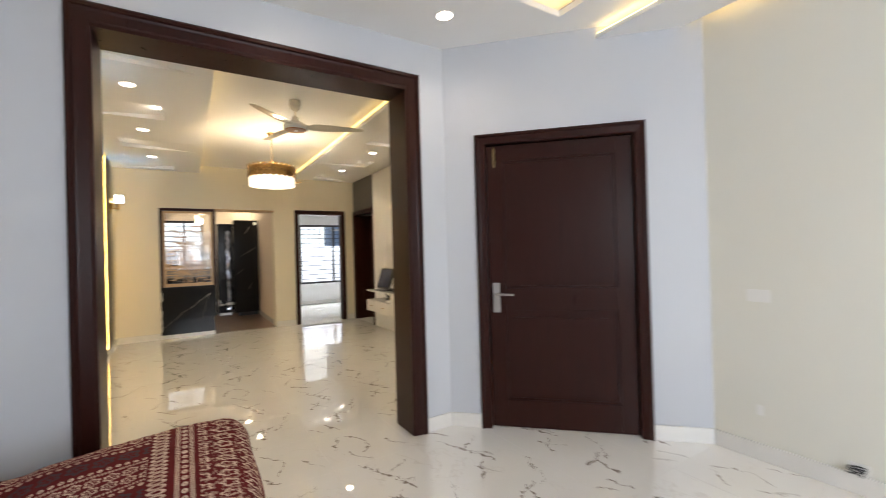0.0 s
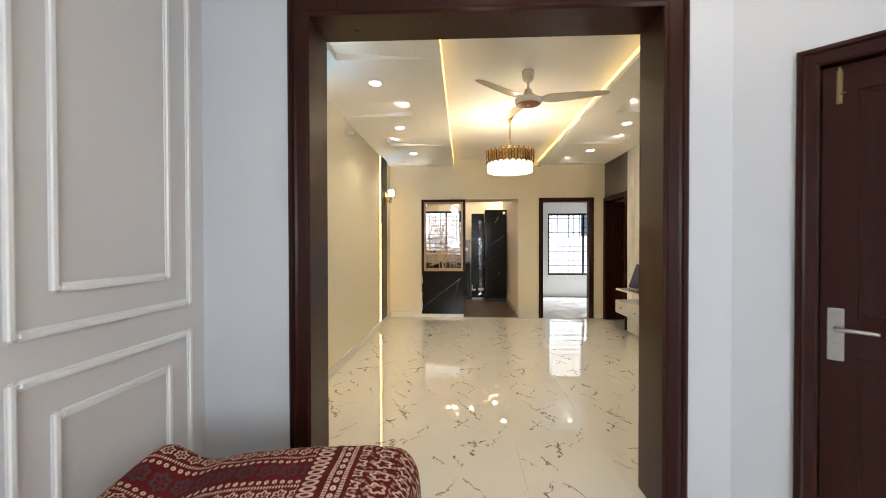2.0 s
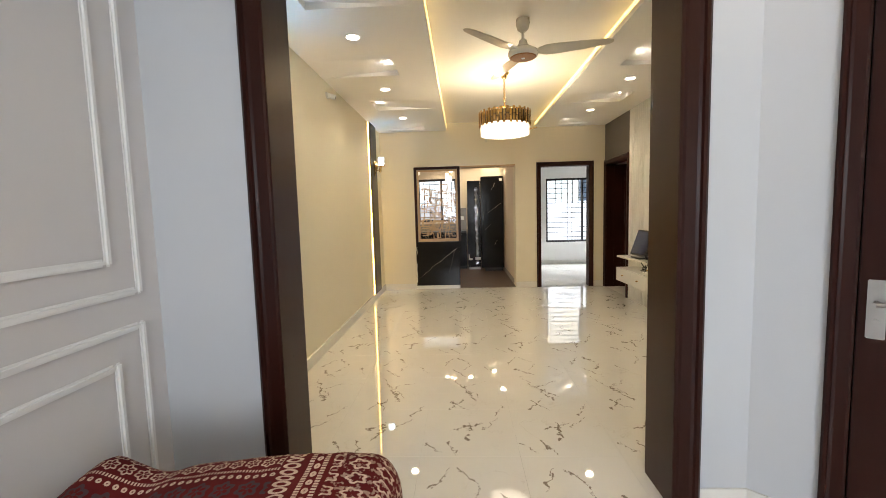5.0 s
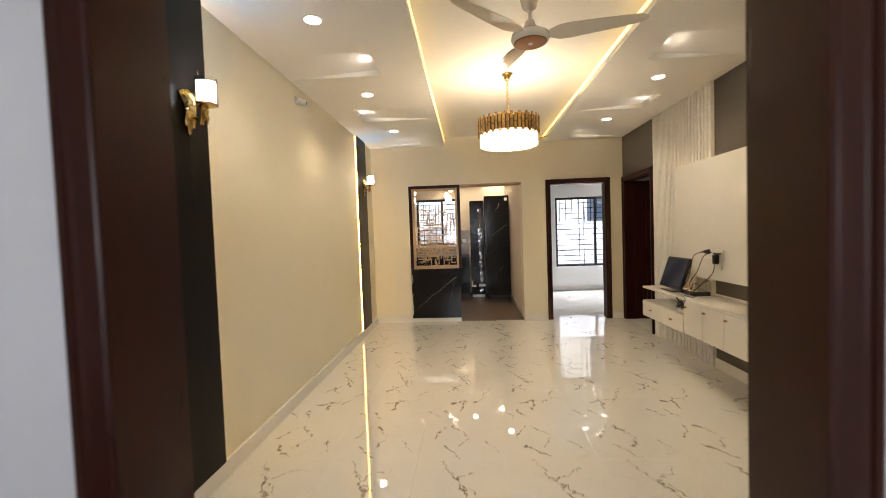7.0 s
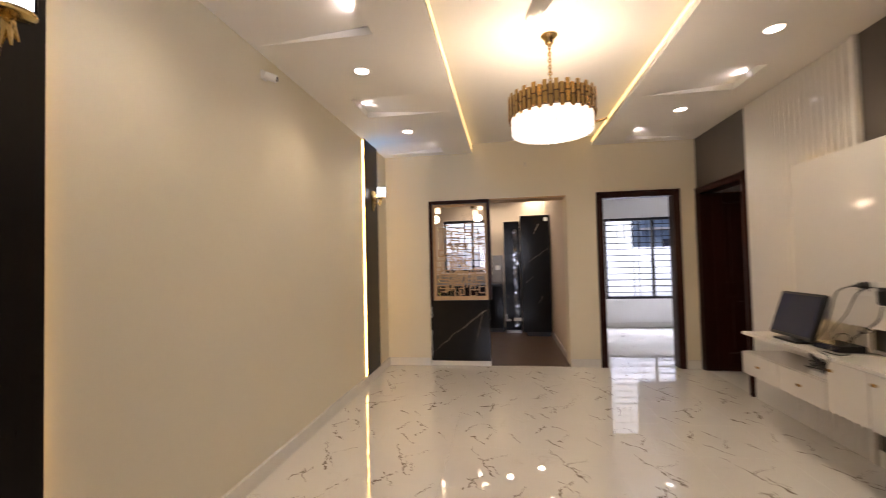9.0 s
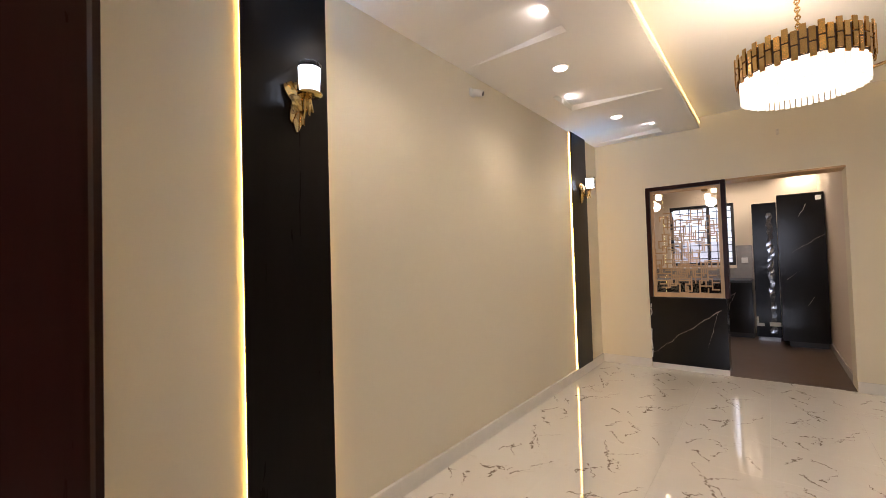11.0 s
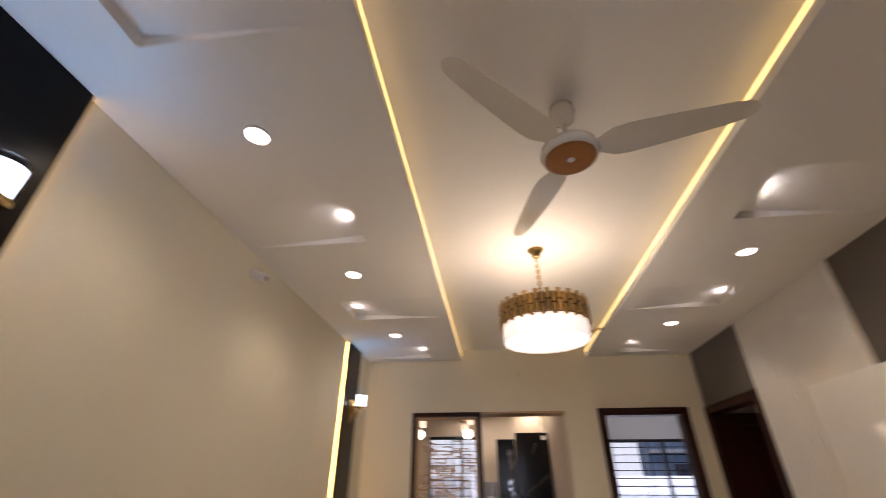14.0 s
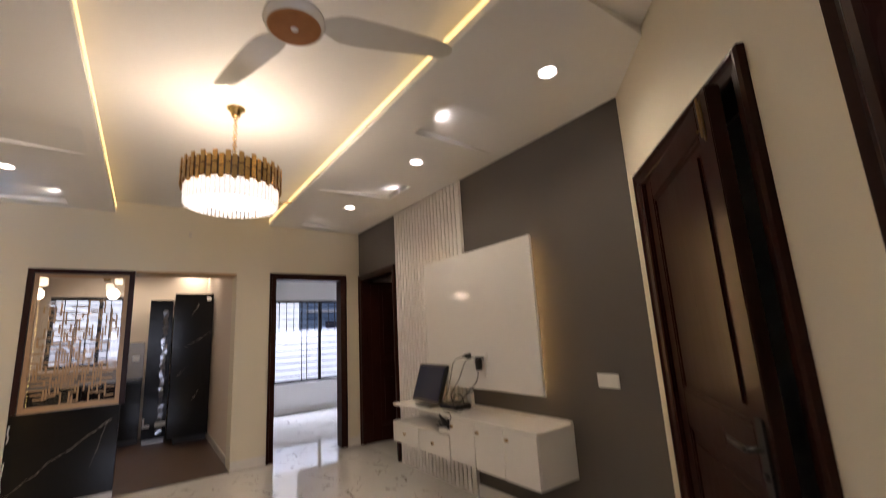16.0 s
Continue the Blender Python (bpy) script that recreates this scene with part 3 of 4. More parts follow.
skirting([(XL, XL + 0.022, YP1 + 0.04, YF, 0, 0.10), (XL + 0.022, 0.26, YF - 0.014, YF, 0, 0.10), (2.02, 2.38, YF - 0.014, YF, 0, 0.10),
          (3.37, XR - 0.014, YF - 0.014, YF, 0, 0.10), (XR - 0.014, XR, 4.52, 6.16, 0, 0.10), (XF, XF + 0.014, YB, YP0, 0, 0.10), (XF + 0.014, 0.15, YP0 - 0.014, YP0, 0, 0.10), (2.10, 2.31, YP0 - 0.014, YP0, 0, 0.10),
          (3.546, 3.56, YB, 1.74, 0, 0.10), (2.021, 2.035, YF1, YE, 0, 0.09), (2.2, 5.7, YE - 0.014, YE, 0, 0.09)])
for m, a, b in ((FRONT_DIAGONAL, 0.0, 0.234), (FRONT_DIAGONAL, 1.402, 1.76), (LIVING_DIAGONAL, 0.01, 0.19), (LIVING_DIAGONAL, 1.33, 1.75)):
    single("baseboard", boxes((a, b, -0.014, 0, 0, 0.10), bevel=0.002), SKIRT, "white marble skirting along the wall foot", "skirting", m, kind="structure")


# ---- the wide cased opening ----
opening = thing("opening_casing", "dark mahogany casing round the wide opening", "door casing", kind="structure")
part("jamb", boxes((0.228, 0.256, YP0 - 0.012, YP1 + 0.012, 0, 2.472), bevel=0.002), WOOD, opening)
part("jamb", boxes((1.982, 2.012, YP0 - 0.012, YP1 + 0.012, 0, 2.472), bevel=0.002), WOOD, opening)
part("head", boxes((0.228, 2.012, YP0 - 0.012, YP1 + 0.012, 2.474, 2.502), bevel=0.002), WOOD, opening)


def casing(parent, x0, x1, zt, y, w, out):
    """Mitred moulding round an opening: face at y, standing out by out (negative: towards the camera's side)."""
    for a, b, ways in (((x0, 0), (x0, zt), 1), ((x1, 0), (x1, zt), -1), ((x0, zt), (x1, zt), 0)):
        bm = bmesh.new()
        prof = [(0, 0), (0, 0.75), (0.12, 1.0), (0.26, 1.0), (0.32, 0.7), (0.45, 0.6), (0.88, 0.5), (1.0, 0.3), (1.0, 0)]
        rows = []
        for end in (0, 1):
            row = []
            for s, h in prof:
                d = s * w
                if ways:
                    x = a[0] + ways * d
                    z = 0 if end == 0 else zt - d
                else:
                    x = x0 + d if end == 0 else x1 - d
                    z = zt - d
                row.append(bm.verts.new((x, y + out * h, z)))
            rows.append(row)
        for i in range(len(prof) - 1):
            bm.faces.new((rows[0][i], rows[0][i + 1], rows[1][i + 1], rows[1][i]))
        bm.faces.new(rows[0]), bm.faces.new(rows[1][::-1])
        part("casing", bm, WOOD, parent)


casing(opening, 0.152, 2.095, 2.59, YP0, 0.10, -0.035)
casing(opening, 0.152, 2.095, 2.59, YP1 + 0.004, 0.10, 0.058)


# ---- doors ----
def leaf_mesh(w, h):
    bm = boxes((0.0, w, 0.012, 0.032, 0, h))
    s = 0.115
    rails = [(0, s, 0, h), (w - s, w, 0, h), (s, w - s, 0, 0.20), (s, w - s, h - s, h), (s, w - s, 0.86, 1.02)]
    for x0, x1, z0, z1 in rails:
        box(bm, x0, x1, 0.0, 0.044, z0, z1, 0.003)
    for z0, z1 in ((0.20, 0.86), (1.02, h - s)):
        box(bm, s + 0.05, w - s - 0.05, 0.002, 0.042, z0 + 0.05, z1 - 0.05, 0.009)
        for a in ((s, s + 0.016, z0, z1), (w - s - 0.016, w - s, z0, z1), (s + 0.016, w - s - 0.016, z0, z0 + 0.016), (s + 0.016, w - s - 0.016, z1 - 0.016, z1)):
            box(bm, a[0], a[1], 0.004, 0.040, a[2], a[3], 0.003)
    return bm


def door(name, label, m, w, h, depth, swing=None, handle_left=True, setback=0.03, drop=0.0, metal=CHROME, bolt=True, category="door"):
    """A framed door: outer width w and height h, on local x and z; y goes into the wall."""
    t = thing(name, label, category, m, kind="structure")
    c = 0.075
    part("frame_post", boxes((c - 0.02, c, 0.0, depth, 0, h - c), bevel=0.002), WOOD, t)
    part("frame_post", boxes((w - c, w - c + 0.02, 0.0, depth, 0, h - c), bevel=0.002), WOOD, t)
    part("frame_head", boxes((c - 0.02, w - c + 0.02, 0.0, depth, h - c, h - c + 0.02), bevel=0.002), WOOD, t)
    casing(t, 0.0, w, h, 0.0, c, -0.03)
    if swing is None:
        return t
    lw, lh = w - 2 * c - 0.006, h - c - 0.012
    leaf = part("door_leaf", leaf_mesh(lw, lh), WOOD, t, "panelled dark mahogany leaf")
    leaf.matrix_local = pose(c + 0.003, setback, 0.006, 0, 0, swing)
    hx = 0.05 if handle_left else lw - 0.05
    way = 1 if handle_left else -1
    part("handle_plate", boxes((hx - 0.026, hx + 0.026, -0.008, 0.0, 0.84 - drop, 1.06 - drop), bevel=0.003), metal, leaf, "metal handle plate")
    bm = rod(bmesh.new(), (hx, -0.006, 0.975 - drop), (hx, -0.05, 0.975 - drop), 0.009)
    tube(bm, [(hx, -0.05, 0.975 - drop), (hx + way * 0.04, -0.055, 0.977 - drop), (hx + way * 0.13, -0.05, 0.974 - drop)], 0.009)
    part("lever", bm, metal, leaf, "metal lever", True)
    part("key_cylinder", rod(bmesh.new(), (hx, -0.004, 0.905 - drop), (hx, -0.018, 0.905 - drop), 0.011), metal, leaf)
    if bolt:
        bx = 0.055 if handle_left else lw - 0.055
        bm = boxes((bx - 0.009, bx + 0.009, -0.003, 0.0, lh - 0.16, lh - 0.02), bevel=0.001)
        rod(bm, (bx, -0.009, lh - 0.15), (bx, -0.009, lh - 0.01), 0.0045)
        rod(bm, (bx, -0.009, lh - 0.12), (bx + way * 0.02, -0.016, lh - 0.12), 0.004)
        part("tower_bolt", bm, BRASS, leaf, "small brass tower bolt")
    return t


door("door_1", "closed dark mahogany panelled door with steel lever handle", FRONT_DIAGONAL @ pose(0.235, 0, 0), 1.165, 2.16, 0.13, 0.0)
door("door_2", "dark mahogany panelled door standing ajar in the diagonal wall", LIVING_DIAGONAL @ pose(0.18, 0, 0), 1.15, 2.16, 0.13, -6.0, False, 0.012, 0.0, IRON)
door("door_3", "dark mahogany door opened into the bathroom", pose(XR, 8.495, 0, 0, 0, -90), 1.02, 2.16, 0.16, 82.0, False, 0.12)
door("door_4", "dark mahogany door frame opening to the bright bedroom", pose(2.385, YF, 0), 0.97, 2.165, 0.15)


# ---- wall mouldings of the front room ----
def moulding(y0, y1, z0, z1, w=0.032):
    bm = bmesh.new()
    for a, b, c, d in ((y0, y0 + w, z0, z1), (y1 - w, y1, z0, z1), (y0 + w, y1 - w, z0, z0 + w), (y0 + w, y1 - w, z1 - w, z1)):
        box(bm, XF, XF + 0.020, a, b, c, d, 0.009)
    single("wall_moulding", bm, MOULD, "white raised rectangular moulding on the grey wall", "wall moulding", group="wall mouldings")


for k in range(5):
    a, b = 2.065 - k * 0.93, 2.888 - k * 0.93
    moulding(a, b, 1.05, 2.64)
    moulding(a + 0.133, b - 0.14, 1.182, 2.51)
    moulding(a, b, 0.16, 0.934)
    moulding(a + 0.133, b - 0.14, 0.29, 0.80)


# ---- lights ----
def spot(x, y, z):
    t = thing("recessed_spotlight", "round white recessed ceiling spotlight, lit", "spotlight", pose(x, y, z), group="ceiling spotlights")
    part("bezel", lathe(bmesh.new(), [(0.052, 0.0), (0.060, -0.001), (0.060, -0.004), (0.052, -0.006)]), PLASTIC, t)
    part("diffuser", lathe(bmesh.new(), [(0.05, -0.0065), (0.046, -0.0095)]), BULB, t, "glowing round diffuser")


for x, y in SPOTS_LEFT + SPOTS_RIGHT:
    spot(x, y, ZC)
for x, y in SPOTS_FRONT:
    spot(x, y, FZ)
for x, y in ((0.65, 11.1), (1.22, 11.05), (1.93, 10.35), (1.82, 11.42), (3.45, 10.5), (4.02, 11.1)):
    spot(x, y, 2.70)
for s, d, y0, y1 in LEFT_RECESSES + RIGHT_RECESSES:
    way, y = (1 if s > d else -1), (y0 + y1) / 2
    t = thing("recess_lamp", "small lit round lamp inside the ceiling recess", "lamp", pose(d, y, ZC + 0.028), group="recess lamps")
    part("rim", lathe(bmesh.new(), [(0.020, 0.0), (0.026, 0.001), (0.026, 0.004), (0.020, 0.005)], 20, Matrix.Rotation(radians(90 * way), 4, "Y")), PLASTIC, t)
    part("lens", lathe(bmesh.new(), [(0.019, 0.005), (0.016, 0.007)], 20, Matrix.Rotation(radians(90 * way), 4, "Y")), RECESS_BULB, t, "glowing lens")
    lamp("recess_light", "SPOT", look((d + way * 0.022, y, ZC + 0.028), (d + way * 0.5, y, ZC + 0.10)), 2.8, (1.0, 0.96, 0.90), soft=0.004, cone=(radians(150), 0.9))


def sconce(y):
    t = thing("wall_sconce", "gold wall sconce with lit opal glass cylinder on dark panel", "wall lamp", pose(XL + 0.030, y, 2.10), group="wall sconces")
    for k, (tilt_, long_, wide, lift) in enumerate(((-38, 0.15, 0.026, 0.0), (-19, 0.20, 0.030, 0.004), (0, 0.235, 0.032, 0.0), (19, 0.20, 0.030, 0.004), (38, 0.15, 0.026, 0.0), (-28, 0.11, 0.022, 0.022), (26, 0.12, 0.022, 0.022), (2, 0.15, 0.024, 0.03))):
        bm = bmesh.new()
        rows_ = []
        for s, w in ((0.0, 0.25), (0.12, 0.7), (0.35, 1.0), (0.6, 0.95), (0.82, 0.65), (0.95, 0.3), (1.0, 0.08)):
            out = 0.006 + 0.034 * math.sin(math.pi * (0.15 + 0.75 * s)) + lift * s
            z = 0.10 - s * long_
            rows_.append([bm.verts.new(p) for p in ((lift * s, -w * wide, z), (out * 0.6, -w * wide, z), (out, -0.15 * w * wide, z), (out * 0.75, 0, z), (out, 0.15 * w * wide, z), (out * 0.6, w * wide, z), (lift * s, w * wide, z))])
        for lo, hi in zip(rows_, rows_[1:]):
            for q in range(7):
                bm.faces.new((lo[q], lo[(q + 1) % 7], hi[(q + 1) % 7], hi[q]))
        bm.faces.new(rows_[0]), bm.faces.new(rows_[-1][::-1])
        bmesh.ops.transform(bm, matrix=Matrix.Translation((0.001, 0, 0.0)) @ Matrix.Rotation(radians(tilt_), 4, "X"), verts=bm.verts)
        part("leaf", bm, GOLD, t, "gold leaf of the back plate" if k == 2 else "")
    for k, (ang, long_) in enumerate(((200, 0.085), (270, 0.095), (340, 0.085), (60, 0.06), (130, 0.06))):
        q = radians(ang)
        bm = rod(bmesh.new(), (0, 0, 0), (0.022 * math.cos(q), 0.022 * math.sin(q), -long_), 0.015, 0.003, 6)
        lf = part("drop_leaf", bm, GOLD, t)
        lf.matrix_local = pose(0.10, 0, 0.0)
    bm = tube(bmesh.new(), [(0.01, 0, -0.04), (0.06, 0.0, -0.05), (0.11, 0.0, -0.03), (0.115, 0.0, 0.01)], 0.008)
    lathe(bm, [(0.012, 0.0), (0.040, 0.010), (0.055, 0.014), (0.055, 0.022)], 20, Matrix.Translation((0.115, 0, 0)))
    part("arm", bm, GOLD, t, "curved gold arm", True)
    part("shade", lathe(bmesh.new(), [(0.040, 0.024), (0.044, 0.03), (0.044, 0.132), (0.041, 0.132), (0.041, 0.034), (0.036, 0.028)], 24, Matrix.Translation((0.115, 0, 0)), hollow=True), SHADE, t, "glowing opal glass cylinder", True)
    bm = bmesh.new()
    lathe(bm, [(0.053, 0.024), (0.053, 0.152), (0.0505, 0.152), (0.0505, 0.026)], 28, Matrix.Translation((0.115, 0, 0)))
    g = part("glass_sleeve", bm, WINDOW, t, "clear outer glass sleeve", True)
    g.visible_shadow = False


for y0, y1 in ((3.88, 4.31), (7.59, 8.05)):
    t = thing("wall_panel", "near black wood veneer panel from floor to ceiling", "wall panel", group="dark wall panels")
    part("batten", boxes((XL, XL + 0.018, y0 + 0.02, y1 - 0.02, 0.101, ZC - 0.001)), BLACK, t)
    part("face_board", boxes((XL + 0.018, XL + 0.030, y0, y1, 0.101, ZC - 0.001), bevel=0.002), PANEL, t)
    for y in (y0 + 0.008, y1 - 0.016):
        single("led_strip", boxes((XL, XL + 0.012, y, y + 0.008, 0.102, ZC - 0.01)), LED_SOFT, "glowing warm led strip beside the dark panel", "led strip", group="panel lights")
sconce(4.13)
sconce(7.83)

# chandelier
ch = thing("chandelier", "round bronze and gold chandelier with lit crystal rods on a chain", "chandelier", pose(1.587, 6.0, 2.20))
part("canopy", lathe(bmesh.new(), [(0.014, 0.615), (0.028, 0.622), (0.030, 0.640), (0.034, 0.645), (0.046, 0.668), (0.056, 0.672), (0.056, 0.68)]), GOLD, ch, "", True)
bm = bmesh.new()
for i in range(14):
    z = 0.325 + i * 0.0225
    ringm = Matrix.Translation((0, 0, z)) @ Matrix.Rotation(radians(90 * (i % 2)), 4, "Z")
    for sx in (-1, 1):
        tube(bm, [ringm @ Vector((sx * 0.003, 0, -0.016)), ringm @ Vector((sx * 0.011, 0, 0)), ringm @ Vector((sx * 0.003, 0, 0.016))], 0.004, 6)
part("chain", bm, GOLD, ch, "gold link chain")
for a in range(4):
    q = radians(45 + 90 * a)
    part("spoke", rod(bmesh.new(), (0, 0, 0.32), (0.27 * math.cos(q), 0.27 * math.sin(q), 0.25), 0.005, sides=8), GOLD, ch)
plate_mesh = mesh("gold_plate", boxes((-0.004, 0.004, -0.0135, 0.0135, 0.0, 0.071), bevel=0.002), BRONZE)
for i in range(52):
    for row in (0, 1):
        o = new("gold_plate", plate_mesh)
        o.parent = ch
        o.matrix_local = pose(0, 0, 0, 0, 0, 360 / 52 * i) @ pose(0.283 + 0.004 * (i % 2), 0, 0.090 + 0.077 * row + (0.022 if i % 2 else 0.0))
part("plate_ring", lathe(bmesh.new(), [(0.272, 0.11), (0.276, 0.11), (0.276, 0.235), (0.272, 0.235)], 48, hollow=True), BROWN_TILE, ch, "dark bronze ring behind the plates")
# the rods' own glow stands for bulb light caught in the crystal
rod_mesh = mesh("crystal_rod", rod(bmesh.new(), (0, 0, 0), (0, 0, 0.125), 0.0095, 0.0105, sides=6), CRYSTAL)
for i in range(64):
    o = new("crystal_rod", rod_mesh)
    o.parent = ch
    o.matrix_local = pose(0, 0, 0, 0, 0, 360 / 64 * i) @ pose(0.262, 0, 0.003 * (i % 2))
# an added drum glows in place of the bulbs inside the rods
part("bulb_stand_in", lathe(bmesh.new(), [(0.18, 0.040), (0.238, 0.046), (0.238, 0.115), (0.18, 0.12)]), DRUM, ch, "glowing drum added in place of the bulbs", True)
part("side_arm", rod(bmesh.new(), (0.27, 0, 0.06), (0.36, -0.02, 0.075), 0.008), BRONZE, ch)

# ceiling fan
fan = thing("ceiling_fan", "ivory three-blade ceiling fan with orange wood disc", "ceiling fan", pose(1.603, 4.697, 2.575))
part("motor", lathe(bmesh.new(), [(0.09, 0.004), (0.112, 0.010), (0.120, 0.03), (0.115, 0.055), (0.08, 0.075), (0.04, 0.10), (0.028, 0.14)]), IVORY, fan, "", True)
part("disc", lathe(bmesh.new(), [(0.03, 0.0), (0.098, 0.002), (0.104, 0.008)]), DISC, fan, "orange wood grain bottom disc")
part("boss", lathe(bmesh.new(), [(0.012, -0.004), (0.016, 0.001)]), PLASTIC, fan)
part("down_rod", rod(bmesh.new(), (0, 0, 0.13), (0, 0, 0.24), 0.011), IVORY, fan)
part("canopy", lathe(bmesh.new(), [(0.018, 0.20), (0.045, 0.225), (0.055, 0.27), (0.05, 0.305)]), IVORY, fan, "ivory bell canopy", True)
bm = bmesh.new()
outline = [(0.10, 0.024), (0.14, 0.046), (0.18, 0.066), (0.24, 0.071), (0.36, 0.065), (0.50, 0.055), (0.60, 0.047), (0.65, 0.038), (0.675, 0.022), (0.682, 0.008)]
rows = []
for r, hw in outline:
    tilt = radians(13 - 8 * r)
    rows.append([bm.verts.new((r, s * hw, 0.042 + s * hw * -math.sin(tilt) + dz)) for s, dz in ((-1, 0), (-1, 0.004), (1, 0.004), (1, 0))])
for lo, hi in zip(rows, rows[1:]):
    for k in range(4):
        bm.faces.new((lo[k], lo[(k + 1) % 4], hi[(k + 1) % 4], hi[k]))
bm.faces.new(rows[0]), bm.faces.new(rows[-1][::-1])
blade_mesh = mesh("blade", bm, IVORY)
for k in range(3):
    b = new("blade", blade_mesh)
    b.parent = fan
    b.matrix_local = pose(0, 0, 0, 0, 0, -134 + 120 * k)

# ---- television wall ----
panel = thing("fluted_panel", "glossy white fluted panel from floor to ceiling", "wall panel")
part("backing", boxes((XR - 0.004, XR, 6.17, 7.44, 0.0, ZC)), TAUPE, panel, "dark backing seen between the slats")
part("edge_strip", boxes((XR - 0.034, XR, 6.146, 6.168, 0.0, ZC), bevel=0.002), GLOSS, panel)
slat_mesh = mesh("slat", boxes((-0.013, 0, 0, 0.0495, 0.002, ZC - 0.002), bevel=0.003), GLOSS)
for k in range(21):
    s = new("slat", slat_mesh)
    s.parent = panel
    s.matrix_local = pose(XR - 0.0045, 6.178 + k * 0.0605, 0)
tv = thing("television_panel", "glossy white wall panel with warm backlight", "wall panel")
part("board", boxes((3.412, 3.437, 5.225, 6.625, 0.885, 2.01), bevel=0.002), GLOSS, tv)
for s in ((XR - 0.014, XR - 0.001, 5.375, 5.386, 0.89, 2.0), (XR - 0.040, XR - 0.028, 6.56, 6.57, 0.90, 2.0)):
    part("led_strip", boxes(s), LED_BOARD, tv, "glowing warm led strip behind the board")
part("spacer", boxes((3.437, XR - 0.031, 5.5, 6.4, 1.0, 1.9)), BLACK, tv)

# floating console: low drawer unit with open niche, cupboard unit
low = thing("console_drawer_unit", "white wall-hung drawer unit with an open niche above", "console")
CX0, CX1 = 3.188, XR - 0.031
part("body", boxes((CX0 + 0.02, CX1, 6.04, 6.965, 0.365, 0.545), bevel=0.002), GLOSS, low)
part("top_shelf", boxes((CX0, CX1, 6.04, 6.955, 0.685, 0.708), bevel=0.002), GLOSS, low, "thin white shelf over the niche")
for a, b in ((6.045, 6.50), (6.505, 6.963)):
    d = part("drawer_front", boxes((CX0, CX0 + 0.018, a, b, 0.368, 0.542), bevel=0.002), GLOSS, low)
    part("knob", boxes((CX0 - 0.02, CX0, (a + b) / 2 - 0.014, (a + b) / 2 + 0.014, 0.450, 0.466), bevel=0.003), BRONZE, d, "small bronze knob")
high = thing("console_cupboard_unit", "white wall-hung cupboard unit with three doors", "console")
part("body", boxes((CX0 + 0.02, XR - 0.002, 5.115, 6.035, 0.375, 0.686), bevel=0.002), GLOSS, high)
part("top", boxes((CX0, XR - 0.002, 5.11, 6.035, 0.687, 0.708), bevel=0.002), GLOSS, high)
part("back_lip", boxes((XR - 0.03, XR - 0.002, 5.115, 6.14, 0.709, 0.728), bevel=0.002), GLOSS, high)
for a, b in ((5.117, 5.418), (5.422, 5.724), (5.728, 6.033)):
    d = part("cupboard_door", boxes((CX0, CX0 + 0.018, a, b, 0.377, 0.685), bevel=0.002), GLOSS, high)
    part("knob", boxes((CX0 - 0.02, CX0, b - 0.055, b - 0.027, 0.622, 0.638), bevel=0.003), BRONZE, d, "small bronze knob")

# monitor on the shelf
mon = thing("computer_monitor", "small black flat monitor leaning back on its stand", "monitor", pose(3.285, 6.53, 0.708, 0, 0, -90))
tilt = pose(0, 0.0, 0.035, -19, 0, 0)
body = part("bezel", boxes((-0.225, 0.225, 0.0, 0.03, 0.0, 0.335), bevel=0.006), BLACK, mon)
body.matrix_local = tilt
scr = part("screen", boxes((-0.205, 0.205, -0.003, 0.002, 0.022, 0.315)), SCREEN, mon, "dark unlit screen with a bluish reflection in its colour")
scr.matrix_local = tilt
part("stand", boxes((-0.05, 0.05, 0.05, 0.09, 0.012, 0.15), bevel=0.005), BLACK, mon)
part("foot", boxes((-0.13, 0.13, -0.03, 0.15, 0.0, 0.014), bevel=0.005), BLACK, mon)
rec = thing("video_recorder", "flat black recorder box behind the monitor", "recorder", pose(3.40, 6.23, 0.708))
part("case", boxes((-0.08, 0.08, -0.12, 0.12, 0.0, 0.042), bevel=0.004), BLACK, rec)
part("front_panel", boxes((-0.083, -0.0801, -0.11, 0.11, 0.006, 0.036)), SCREEN, rec)
rout = thing("cable_box", "small grey box with tangled cables in the niche", "router", pose(3.30, 6.16, 0.545))
part("case", boxes((-0.07, 0.07, -0.09, 0.09, 0.0, 0.03), bevel=0.004), PLASTIC, rout)
bm = bmesh.new()
rnd = random.Random(8)
for k in range(7):
    tube(bm, [(rnd.uniform(-0.10, 0.0), rnd.uniform(-0.11, 0.12), rnd.uniform(0.035, 0.12)) for _ in range(5)], 0.004, 6)
tube(bm, [(-0.02, 0.06, 0.05), (-0.09, 0.02, 0.12), (-0.125, -0.02, 0.155), (-0.118, -0.06, 0.12), (-0.11, -0.09, 0.10)], 0.006, 6)
part("cable", bm, BLACK, rout, "tangled black cables", True)

PX, PZ = 3.412, 1.125
for y in (5.845, 6.010):
    plate = thing("socket_plate", "white socket plate on the television panel", "socket", pose(PX, y, PZ), group="socket plates")
    part("plate", boxes((-0.010, 0, -0.078, 0.078, -0.045, 0.045), bevel=0.003), PLASTIC, plate)
    for dy in (-0.038, 0.038):
        part("socket_face", boxes((-0.014, -0.0101, dy - 0.032, dy + 0.032, -0.034, 0.034), bevel=0.002), PLASTIC, plate)
        for dz in (-0.012, 0.012):
            part("pin_hole", boxes((-0.0145, -0.0139, dy - 0.004, dy + 0.004, dz - 0.004, dz + 0.004)), BLACK, plate)
